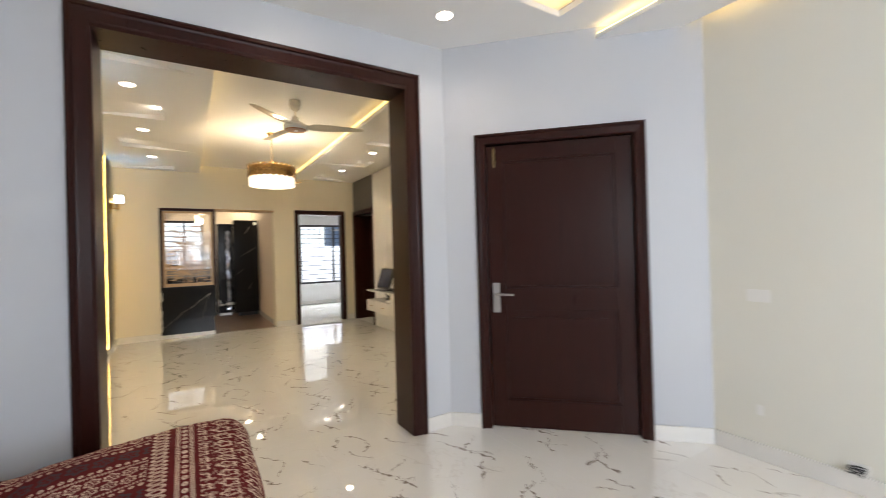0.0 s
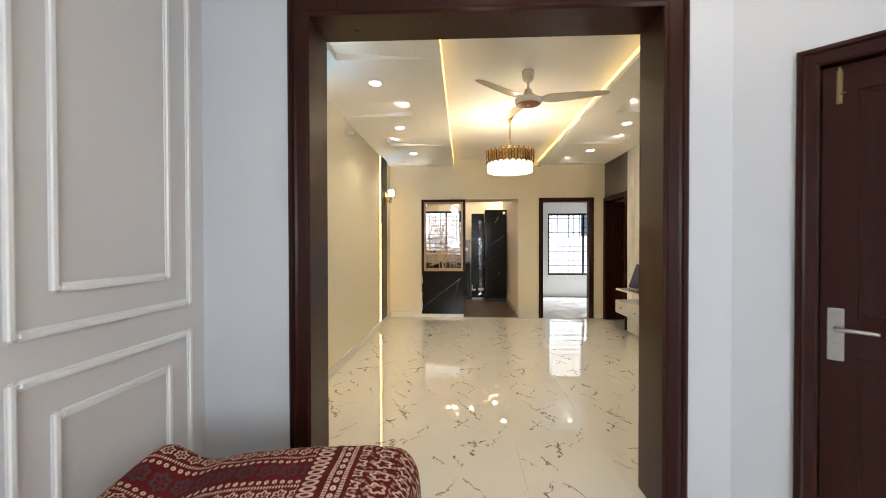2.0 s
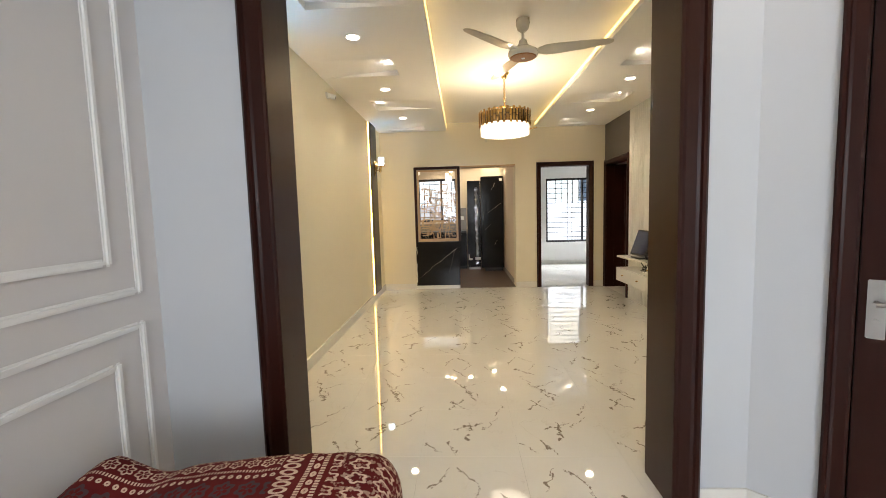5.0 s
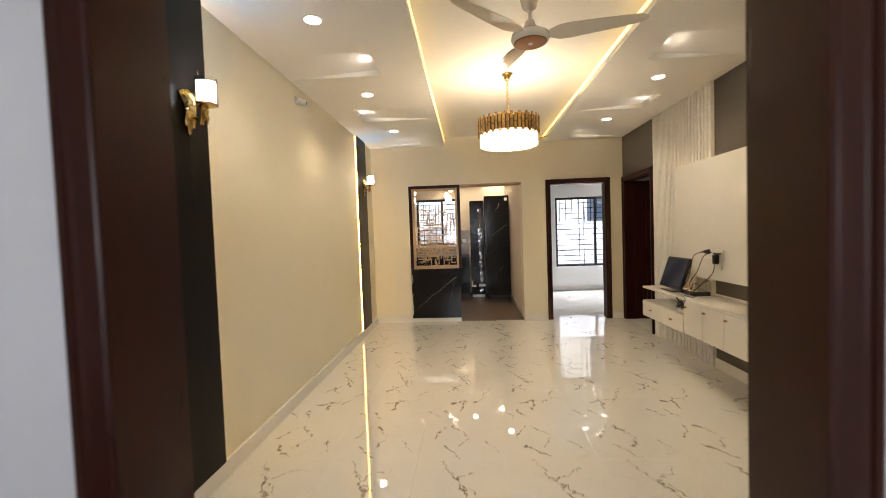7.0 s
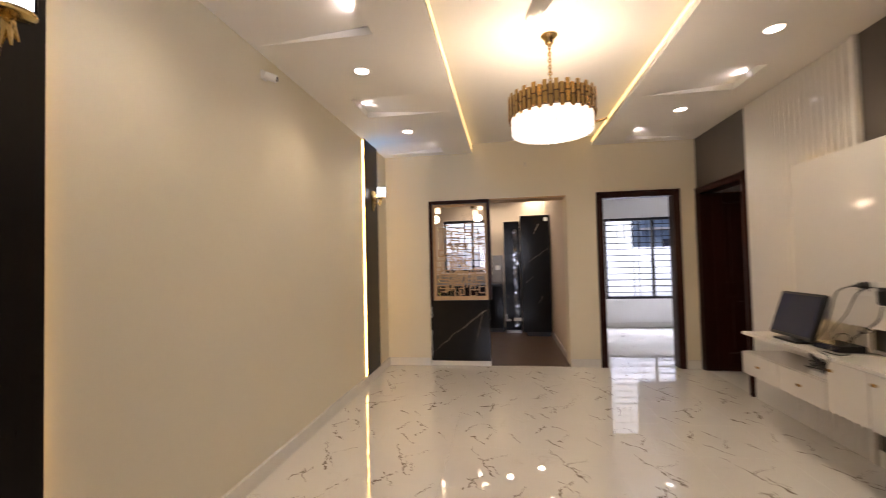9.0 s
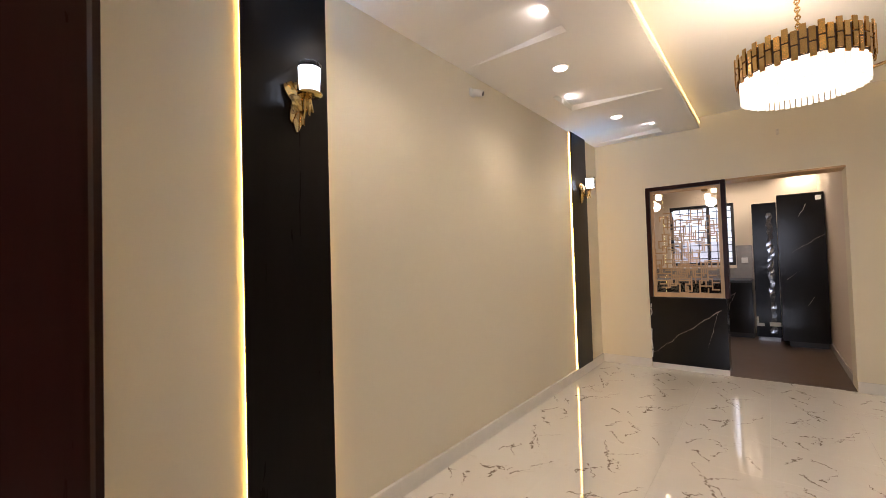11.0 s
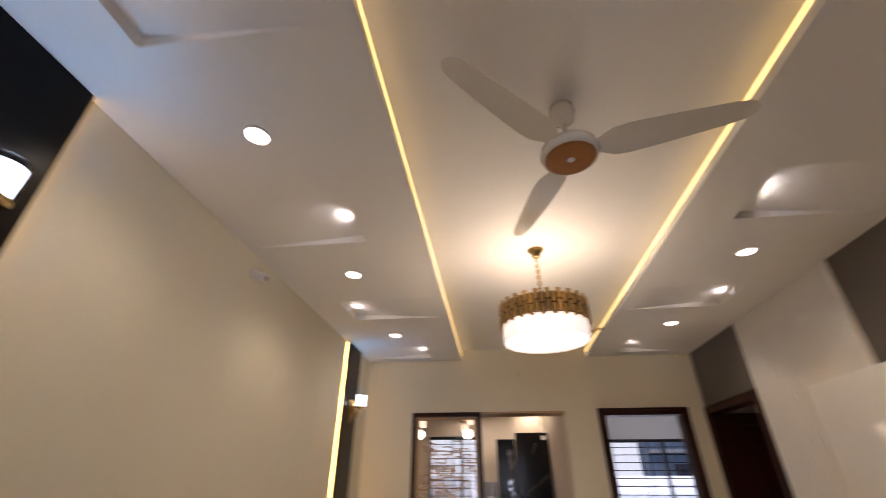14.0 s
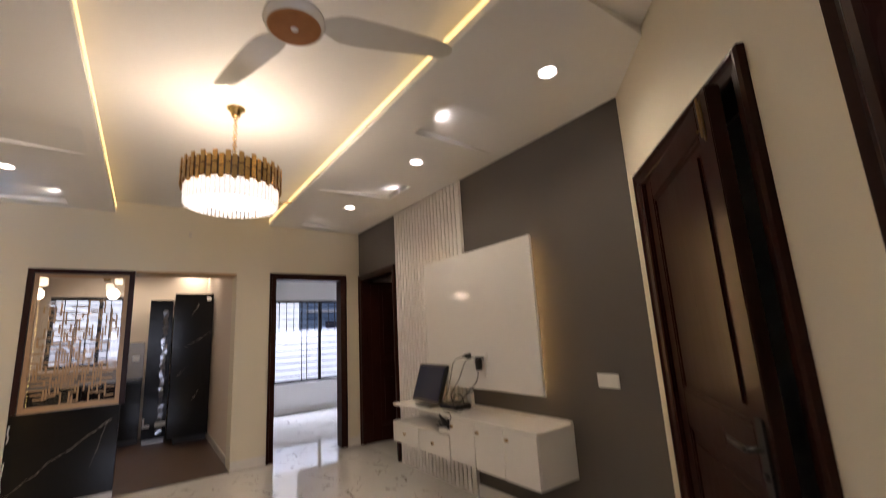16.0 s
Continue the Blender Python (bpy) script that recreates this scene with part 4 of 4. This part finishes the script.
plug = thing("power_plug", "black round power plug in the wall socket", "plug", pose(PX - 0.014, 5.975, 1.145), group="plugs")
part("body", rod(bmesh.new(), (0, 0, 0), (-0.045, 0.012, 0.0), 0.024, 0.016), BLACK, plug)
part("collar", rod(bmesh.new(), (-0.045, 0.012, 0.0), (-0.06, 0.03, -0.004), 0.009, 0.006), BLACK, plug)
plug = thing("power_adapter", "black power adapter hanging in the wall socket", "plug", pose(PX - 0.014, 5.845, 1.10), group="plugs")
part("body", boxes((-0.045, 0, -0.021, 0.021, -0.062, 0.026), bevel=0.007), BLACK, plug)
part("cap", boxes((-0.022, 0, -0.045, 0.045, 0.0265, 0.038), bevel=0.003), BLACK, plug)
single("white_cord", tube(bmesh.new(), [(PX - 0.012, 5.79, 1.09), (PX - 0.02, 5.785, 1.05), (PX - 0.015, 5.80, 0.99)], 0.006, 6), PLASTIC, "short white cord hanging from the socket", "cable", smooth=True)
for pts in ([(PX - 0.074, 6.005, 1.141), (PX - 0.10, 6.09, 1.10), (PX - 0.09, 6.16, 0.98), (PX - 0.10, 6.20, 0.86), (PX - 0.13, 6.25, 0.76), (PX - 0.06, 6.27, 0.752)],
            [(PX - 0.040, 5.90, 1.140), (PX - 0.075, 5.97, 1.10), (PX - 0.08, 6.06, 0.96), (PX - 0.11, 6.14, 0.84), (PX - 0.12, 6.10, 0.76), (PX - 0.10, 6.18, 0.714)],
            [(PX - 0.045, 5.845, 1.03), (PX - 0.06, 5.86, 0.95), (PX - 0.09, 5.92, 0.88), (PX - 0.12, 6.00, 0.80), (PX - 0.12, 6.10, 0.74), (PX - 0.09, 6.20, 0.714)],
            [(PX - 0.06, 6.22, 0.752), (PX - 0.10, 6.10, 0.83), (PX - 0.11, 6.00, 0.84), (PX - 0.13, 5.95, 0.76), (PX - 0.14, 6.02, 0.716), (PX - 0.16, 6.15, 0.714)],
            [(PX - 0.10, 5.90, 0.90), (PX - 0.12, 5.87, 0.91), (PX - 0.10, 5.85, 0.89), (PX - 0.11, 5.91, 0.87), (PX - 0.10, 5.94, 0.88)],
            [(PX - 0.16, 6.20, 0.714), (PX - 0.20, 6.10, 0.714), (PX - 0.215, 6.03, 0.712), (PX - 0.228, 6.00, 0.69), (PX - 0.235, 6.05, 0.60)]):
    single("power_cable", tube(bmesh.new(), pts, 0.0038, 6), BLACK, "thin black power cable hanging to the shelf", "cable", smooth=True, group="cables")


def switch(m, w, h, rockers, label):
    t = thing("light_switch", label, "switch", m)
    part("plate", boxes((-w / 2, w / 2, -0.009, 0, -h / 2, h / 2), bevel=0.003), PLASTIC, t)
    for k in range(rockers):
        x = -w / 2 + w * (k + 0.5) / rockers
        part("rocker", boxes((x - 0.012, x + 0.012, -0.013, -0.0091, -0.022, 0.022), bevel=0.002), PLASTIC, t)


switch(pose(XR, 4.81, 1.0, 0, 0, -90), 0.15, 0.085, 4, "white switch plate on the dark taupe wall")
switch(pose(3.56, 1.48, 0.99, 0, 0, -90), 0.12, 0.075, 1, "white switch plate on the cream wall")
switch(pose(3.56, 1.49, 0.30, 0, 0, -90), 0.035, 0.06, 1, "small white socket plate low on the cream wall")
hole = thing("cable_outlet", "open wall box with loose wires near the floor", "socket", pose(3.56, 1.06, 0.13, 0, 0, -90))
part("box", boxes((-0.045, 0.045, -0.006, 0, -0.03, 0.03), bevel=0.002), PLASTIC, hole)
bm = bmesh.new()
for k in range(4):
    tube(bm, [(rnd.uniform(-0.02, 0.02), -0.004, rnd.uniform(-0.01, 0.01)), (rnd.uniform(-0.03, 0.05), -0.035, rnd.uniform(-0.02, 0.02)), (rnd.uniform(-0.05, 0.06), -0.05, rnd.uniform(-0.03, 0.0))], 0.004, 6)
part("wire", bm, BLACK, hole, "loose dark wires", True)

sensor = thing("wall_hook", "small ivory metal hook high on the far wall", "hook", pose(1.53, YF, 2.57))
part("base", boxes((-0.014, 0.014, -0.008, 0, -0.03, 0.03), bevel=0.003), IVORY, sensor)
part("hook", tube(bmesh.new(), [(0, -0.008, 0.015), (0, -0.03, 0.01), (0, -0.035, -0.02), (0, -0.02, -0.03)], 0.004, 8), IVORY, sensor, "", True)
cctv = thing("security_camera", "small white dome security camera high on the wall", "camera", pose(XL, 5.65, 2.62))
part("bracket", boxes((0, 0.02, -0.03, 0.03, -0.03, 0.03), bevel=0.004), PLASTIC, cctv)
part("barrel", rod(bmesh.new(), (0.02, 0, 0), (0.085, 0.03, -0.02), 0.026, sides=18), PLASTIC, cctv)
part("lens", rod(bmesh.new(), (0.084, 0.0295, -0.0197), (0.090, 0.032, -0.0215), 0.017, sides=16), BLACK, cctv)

# ---- kitchen ----
ped = thing("kitchen_half_wall", "black marble half wall below the lattice screen", "counter")
part("plinth", boxes((0.262, 1.03, YF + 0.01, YF1, 0.0, 0.06)), SKIRT, ped, "white marble plinth")
part("front", boxes((0.262, 1.03, YF + 0.004, YF1, 0.061, 0.84), bevel=0.003), BLACK_MARBLE, ped)
for z0, z1, x in ((0.62, 0.76, 0.272), (0.12, 0.46, 0.266)):
    bm = bmesh.new()
    tube(bm, [(x, YF + 0.003, z0), (x + 0.008, YF + 0.002, z0 + (z1 - z0) * 0.3), (x, YF + 0.003, z0 + (z1 - z0) * 0.6), (x + 0.006, YF + 0.003, z1)], 0.006, 6)
    part("sealant_strip", bm, PLASTIC, ped, "torn white sealant strip")
scr = thing("lattice_screen", "gold lattice screen in a dark wooden frame", "screen")
LX0, LX1, LZ0, LZ1 = 0.262, 1.065, 0.842, 2.148
for s in ((LX0, LX0 + 0.045, LZ0, LZ1), (LX1 - 0.045, LX1, LZ0, LZ1), (LX0 + 0.045, LX1 - 0.045, LZ1 - 0.045, LZ1)):
    part("frame_bar", boxes((s[0], s[1], YF - 0.01, YF + 0.09, s[2], s[3]), bevel=0.003), WOOD, scr)
ix0, ix1, iz0, iz1 = LX0 + 0.046, LX1 - 0.046, LZ0 + 0.002, LZ1 - 0.046
for s in ((ix0, ix0 + 0.035, iz0, iz1), (ix1 - 0.035, ix1, iz0, iz1), (ix0 + 0.035, ix1 - 0.035, iz0, iz0 + 0.05), (ix0 + 0.035, ix1 - 0.035, iz1 - 0.035, iz1)):
    part("border", boxes((s[0], s[1], YF + 0.02, YF + 0.04, s[2], s[3]), bevel=0.002), TAN, scr)
bm = bmesh.new()
rnd = random.Random(21)
gx0, gz0, step = ix0 + 0.035, iz0 + 0.05, 0.040
nx, nz = int((ix1 - 0.035 - gx0) / step), int((iz1 - 0.035 - gz0) / step)
sx, sz = (ix1 - 0.035 - gx0) / nx, (iz1 - 0.035 - gz0) / nz
for _ in range(100):                        # interlocking open rectangles, none in the top band
    w, h = rnd.choice(((2, 3), (3, 2), (1.5, 2), (2, 1.5), (2, 2), (3, 1.5), (1.5, 3)))
    i, k = rnd.randint(0, int(2 * (nx - w))) / 2, rnd.randint(0, int(2 * (nz * rnd.uniform(0.74, 0.82) - h))) / 2
    xa, xb, za, zb = gx0 + i * sx, gx0 + (i + w) * sx, gz0 + k * sz, gz0 + (k + h) * sz
    t, gap = 0.0062, rnd.randint(0, 3)
    sides = [(xa - t, xb + t, za - t, za + t), (xa - t, xb + t, zb - t, zb + t), (xa - t, xa + t, za + t, zb - t), (xb - t, xb + t, za + t, zb - t)]
    for s in sides[:gap] + sides[gap + 1:]:
        dy = rnd.uniform(0, 0.003)
        box(bm, max(s[0], gx0), min(s[1], ix1 - 0.035), YF + 0.022 + dy, YF + 0.036 + dy, max(s[2], gz0), min(s[3], iz1 - 0.035))
part("lattice", bm, TAN, scr, "cut gold lattice of interlocking rectangles")
g = part("glass_pane", boxes((ix0, ix1, YF + 0.048, YF + 0.054, iz0, iz1)), CLEAR, scr, "clear glass behind the lattice")
g.visible_shadow = False

for x, z in ((0.85, 2.03), (0.20, 2.0)):
    p = thing("pendant_lamp", "small bronze pendant with lit square glass shades", "pendant lamp", pose(x, 9.4, z), group="kitchen pendants")
    part("cord", rod(bmesh.new(), (0, 0, 0.16), (0, 0, 0.665), 0.004, sides=8), BLACK, p)
    part("cap", boxes((-0.10, -0.03, -0.03, 0.03, 0.12, 0.17), bevel=0.006), BRONZE, p)
    part("crossbar", rod(bmesh.new(), (-0.07, 0, 0.155), (0.05, 0, 0.175), 0.006, sides=8), BRONZE, p)
    for dx, dz in ((0.04, 0.09), (-0.035, 0.0)):
        part("glass_shade", boxes((dx - 0.036, dx + 0.036, -0.036, 0.036, dz, dz + 0.085), bevel=0.010), PENDANT, p, "glowing square glass shade")
    part("ceiling_rose", lathe(bmesh.new(), [(0.03, 0.66), (0.045, 0.665), (0.045, 0.67)]), BRONZE, p) if z > 2.02 else part("ceiling_rose", lathe(bmesh.new(), [(0.03, 0.66), (0.045, 0.69), (0.045, 0.70)]), BRONZE, p)

structure("trim_kitchen_opening", boxes((1.068, 2.02, YF + 0.002, YF1, 2.130, 2.149)), TAN, "thin brown trim over the kitchen opening", "trim")
tall = thing("tall_cabinet", "tall black marble-look kitchen cabinet", "cabinet")
part("body", boxes((1.53, 2.02, 10.58, 11.15, 0.08, 2.12), bevel=0.003), BLACK_MARBLE, tall)
part("door", boxes((1.52, 2.02, 10.555, 10.578, 0.085, 2.125), bevel=0.003), BLACK_MARBLE, tall)
part("plinth", boxes((1.60, 2.0, 10.62, 11.12, 0.0, 0.08)), BLACK, tall)
part("sticker", boxes((1.93, 1.99, 10.552, 10.5545, 2.02, 2.08)), PLASTIC, tall, "small white paper sticker")
fr = thing("fridge", "tall glossy black fridge with film on its door", "fridge")
part("body", boxes((1.225, 1.518, 10.98, 11.58, 0.05, 2.07), bevel=0.006), FRIDGE, fr)
part("door", boxes((1.225, 1.518, 10.93, 10.978, 0.06, 2.06), bevel=0.008), FRIDGE, fr)
bm = bmesh.new()
rnd = random.Random(3)
edge = None
for k in range(40):
    z = 0.12 + k * 0.046
    row = [bm.verts.new((x + rnd.uniform(-0.018, 0.018), 10.926 - rnd.uniform(0.0, 0.014), z)) for x in (1.40, 1.43, 1.46)]
    if edge:
        for q in range(2):
            bm.faces.new((edge[q], edge[q + 1], row[q + 1], row[q]))
    edge = row
part("protective_film", bm, FILM, fr, "crinkled peeling plastic film")
part("packing_corner", boxes((1.228, 1.254, 10.910, 10.929, 0.22, 0.36), (1.254, 1.32, 10.910, 10.929, 0.22, 0.265), bevel=0.003), PLASTIC, fr, "white foam packing corner")
part("packing_strip", boxes((1.38, 1.515, 10.910, 10.929, 0.225, 0.285), bevel=0.003), PLASTIC, fr, "white foam packing strip")
part("foot_strip", boxes((1.24, 1.50, 10.94, 11.5, 0.0, 0.049)), CHROME, fr)
base = thing("kitchen_base_cabinet", "black kitchen base cabinets with dark worktop", "cabinet")
part("body", boxes((-1.38, 1.19, 11.02, 11.58, 0.08, 0.86), bevel=0.003), BLACK_MARBLE, base)
part("worktop", boxes((-1.38, 1.19, 10.98, 11.59, 0.862, 0.90), bevel=0.004), BLACK, base)
part("plinth", boxes((-1.38, 1.19, 11.07, 11.5, 0.0, 0.08)), BLACK, base)
structure("backsplash", boxes((0.98, 1.195, YE - 0.012, YE, 0.90, 1.45), (-1.38, 0.98, YE - 0.012, YE, 0.90, 1.07)), BACKSPLASH, "grey brown tiled backsplash", "backsplash")
switch(pose(1.09, YE - 0.012, 1.2), 0.09, 0.09, 2, "white socket on the grey kitchen backsplash")


# ---- windows ----
def window(name, label, x0, x1, z0, z1, mullions, bars, upright, y=YE + 0.08):
    t = thing(name, label, "window", kind="structure")
    f = 0.05
    for s in ((x0, x0 + f, z0, z1), (x1 - f, x1, z0, z1), (x0 + f, x1 - f, z0, z0 + f), (x0 + f, x1 - f, z1 - f, z1)):
        part("window_frame", boxes((s[0], s[1], y - 0.03, y + 0.03, s[2], s[3]), bevel=0.003), IRON, t)
    edges = [x0 + f, *mullions, x1 - f]
    for x in mullions:
        part("mullion", boxes((x - 0.025, x + 0.025, y - 0.028, y + 0.028, z0 + f, z1 - f), bevel=0.003), IRON, t)
    for a, b in zip(edges, edges[1:]):
        p = part("pane", boxes((a, b, y - 0.003, y + 0.003, z0 + f, z1 - f)), WINDOW, t)
        p.visible_shadow = False
    n = bars
    for k in range(1, n):
        z = z0 + (z1 - z0) * k / n
        part("grille_bar", boxes((x0, x1, y + 0.06, y + 0.068, z - 0.007, z + 0.007)), IRON, t)
    for x, za in upright:
        part("grille_bar", boxes((x - 0.007, x + 0.007, y + 0.07, y + 0.078, za, z1)), IRON, t)
    return t


window("window_1", "black framed bedroom window with steel security bars", 3.17, 4.97, 0.54, 2.11, [4.07], 13,
       [(3.74, 0.54), (3.84, 0.54)] + [(3.3 + 0.14 * k, 1.5) for k in range(12)])
window("window_2", "black framed kitchen window with steel bars", 0.0, 0.97, 1.12, 2.18, [0.59], 9, [(0.15 + 0.14 * k, 1.12) for k in range(6)])
window("window_3", "wide front room window", wx0, wx1, wz0, wz1, [1.2, 2.0], 1, [], YB - 0.1)

# outside
structure("ground", boxes((-300, 300, -300, 300, -0.22, -0.12)), EARTH, "grey concrete ground round the house", "ground")
bw = thing("boundary_wall", "white rendered boundary wall with horizontal grooves", "wall")
for k in range(9):
    part("course", boxes((-6, 12, 13.6, 13.8, -0.12 + k * 0.19, -0.12 + k * 0.19 + 0.178), bevel=0.004), RENDER_WALL, bw)
part("core", boxes((-6, 12, 13.62, 13.78, -0.12, 1.58)), RENDER_WALL, bw)
nb = thing("neighbour_house", "blue grey neighbouring house beyond the wall", "house")
part("wall", boxes((12.6, 30.0, 40.0, 42.5, -0.12, 13.6)), BLUE, nb)
part("roof", boxes((12.4, 30.3, 39.7, 42.8, 13.6, 13.9)), RENDER_WALL, nb)
for z in (3.55, 7.0, 10.4):
    part("ledge", boxes((12.5, 30.2, 39.75, 40.0, z, z + 0.22)), RENDER_WALL, nb, "pale ledge between the storeys")
for z in (1.3, 4.7, 8.1, 11.4):
    for x in (14.2, 18.2, 22.2, 26.2):
        w = part("window", boxes((x, x + 1.5, 39.94, 40.0, z, z + 1.5), bevel=0.02), SCREEN, nb)
        part("sill", boxes((x - 0.1, x + 1.6, 39.85, 40.0, z - 0.12, z)), RENDER_WALL, w)
structure("backdrop", boxes((-70, 70, 75.0, 75.2, -0.12, 60)), SKY_GLOW, "bright hazy sky beyond the houses", "sky")

# ---- seat under a red cloth in the front room ----
def draped(x0, x1, y0, y1):
    bm = bmesh.new()
    uvs = bm.loops.layers.uv.new("UVMap")
    nu, nv = 70, 56
    W, D = x1 - x0, y1 - y0
    grid, flat = [], {}
    for j in range(nv + 1):
        row = []
        for i in range(nu + 1):
            a, b = -0.45 + (W + 0.9) * i / nu, -0.45 + (D + 0.9) * j / nv
            ox, oy = max(-a, a - W, 0.0), max(-b, b - D, 0.0)
            x, y = x0 + min(max(a, 0), W), y0 + min(max(b, 0), D)
            r = 0.09
            top = 0.545 + 0.030 * math.exp(-((a - 0.0) / 0.08) ** 2) - 0.028 * math.exp(-((a - 0.17) / 0.09) ** 2) + 0.052 * math.exp(-((a - 0.70) / 0.36) ** 2)
            top += 0.016 * math.sin(9.0 * a + 16.0 * b) * math.exp(-((a - 0.12) / 0.16) ** 2)
            top -= 0.10 * max(0.0, 1 - b / D) ** 1.2
            over = math.hypot(ox, oy)
            if over > 0:
                ang = min(over / r, math.pi / 2)
                out, down = r * math.sin(ang), r * (1 - math.cos(ang)) + max(0.0, over - r * math.pi / 2)
                fold = 0.012 * math.sin(14 * (a + b)) * min(1, down / 0.2)
                x += (out + fold) * (ox / over) * (-1 if a < 0 else 1)
                y += (out + fold) * (oy / over) * (-1 if b < 0 else 1)
                z = top - down
            else:
                z = top
            z += 0.012 * noise.noise((a * 5, b * 5, 1.7)) + 0.006 * noise.noise((a * 14, b * 14, 4.0))
            v = bm.verts.new((x, y, max(z, 0.05)))
            flat[v] = (a + 0.10, b)
            row.append(v)
        grid.append(row)
    for j in range(nv):
        for i in range(nu):
            f = bm.faces.new((grid[j][i], grid[j][i + 1], grid[j + 1][i + 1], grid[j + 1][i]))
            f.smooth = True
            for l in f.loops:
                l[uvs].uv = flat[l.vert]
    return bm


seat = thing("ottoman", "low upholstered seat under a red cloth", "seat")
part("cushion", boxes((-0.06, 0.73, 1.62, 2.40, 0.10, 0.37), bevel=0.05), BLACK, seat)
for x in (0.0, 0.66):
    for y in (1.68, 2.34):
        part("leg", rod(bmesh.new(), (x, y, 0.0), (x, y, 0.12), 0.025), WOOD, seat)
cloth = single("printed_cloth", draped(-0.10, 0.77, 1.60, 2.43), CLOTH, "dark red block-printed cloth draped over a low seat", "cloth")
mod = cloth.modifiers.new("thickness", "SOLIDIFY")
mod.thickness = 0.006

# ---- floors: base and single tiles, last ----
def tiled(name, x0, x1, y0, y1, size, label, ox=0.0, oy=0.0):
    fl = thing(name, label, "floor", kind="structure")
    part("base", boxes((x0, x1, y0, y1, -0.12, -0.004)), GROUT, fl)
    shared = {}
    nx0, ny0 = math.floor((x0 - ox) / size), math.floor((y0 - oy) / size)
    for i in range(nx0, math.ceil((x1 - ox) / size)):
        for j in range(ny0, math.ceil((y1 - oy) / size)):
            a, b = max(x0, ox + i * size), min(x1, ox + (i + 1) * size)
            c, d = max(y0, oy + j * size), min(y1, oy + (j + 1) * size)
            if b - a < 0.02 or d - c < 0.02:
                continue
            key = (round(b - a, 3), round(d - c, 3))
            if key not in shared:
                shared[key] = mesh("tile", boxes((0.0004, b - a - 0.0004, 0.0004, d - c - 0.0004, -0.006, 0.0)), MARBLE)
            o = new("tile", shared[key])
            o.parent = fl
            o.location = (a, c, 0)


tiled("floor", XL, 3.56, YB, YF1, TILE, "glossy white marble tile floor with brown veins", 0.26, 3.40)
tiled("floor_bedroom", 2.2, 5.7, YF1, YE, TILE, "glossy white marble tile bedroom floor", 0.26, 3.40)
structure("floor_kitchen", boxes((-1.4, 2.2, YF1, YE, -0.12, 0.002), (1.03, 2.02, YF + 0.02, YF1, -0.12, 0.003)), BROWN_TILE, "brown tile kitchen floor", "floor")
structure("floor_store", boxes((3.56, 5.3, 1.5, YF1, -0.12, -0.002)), SKIRT, "plain tile floor of store and bathroom", "floor")
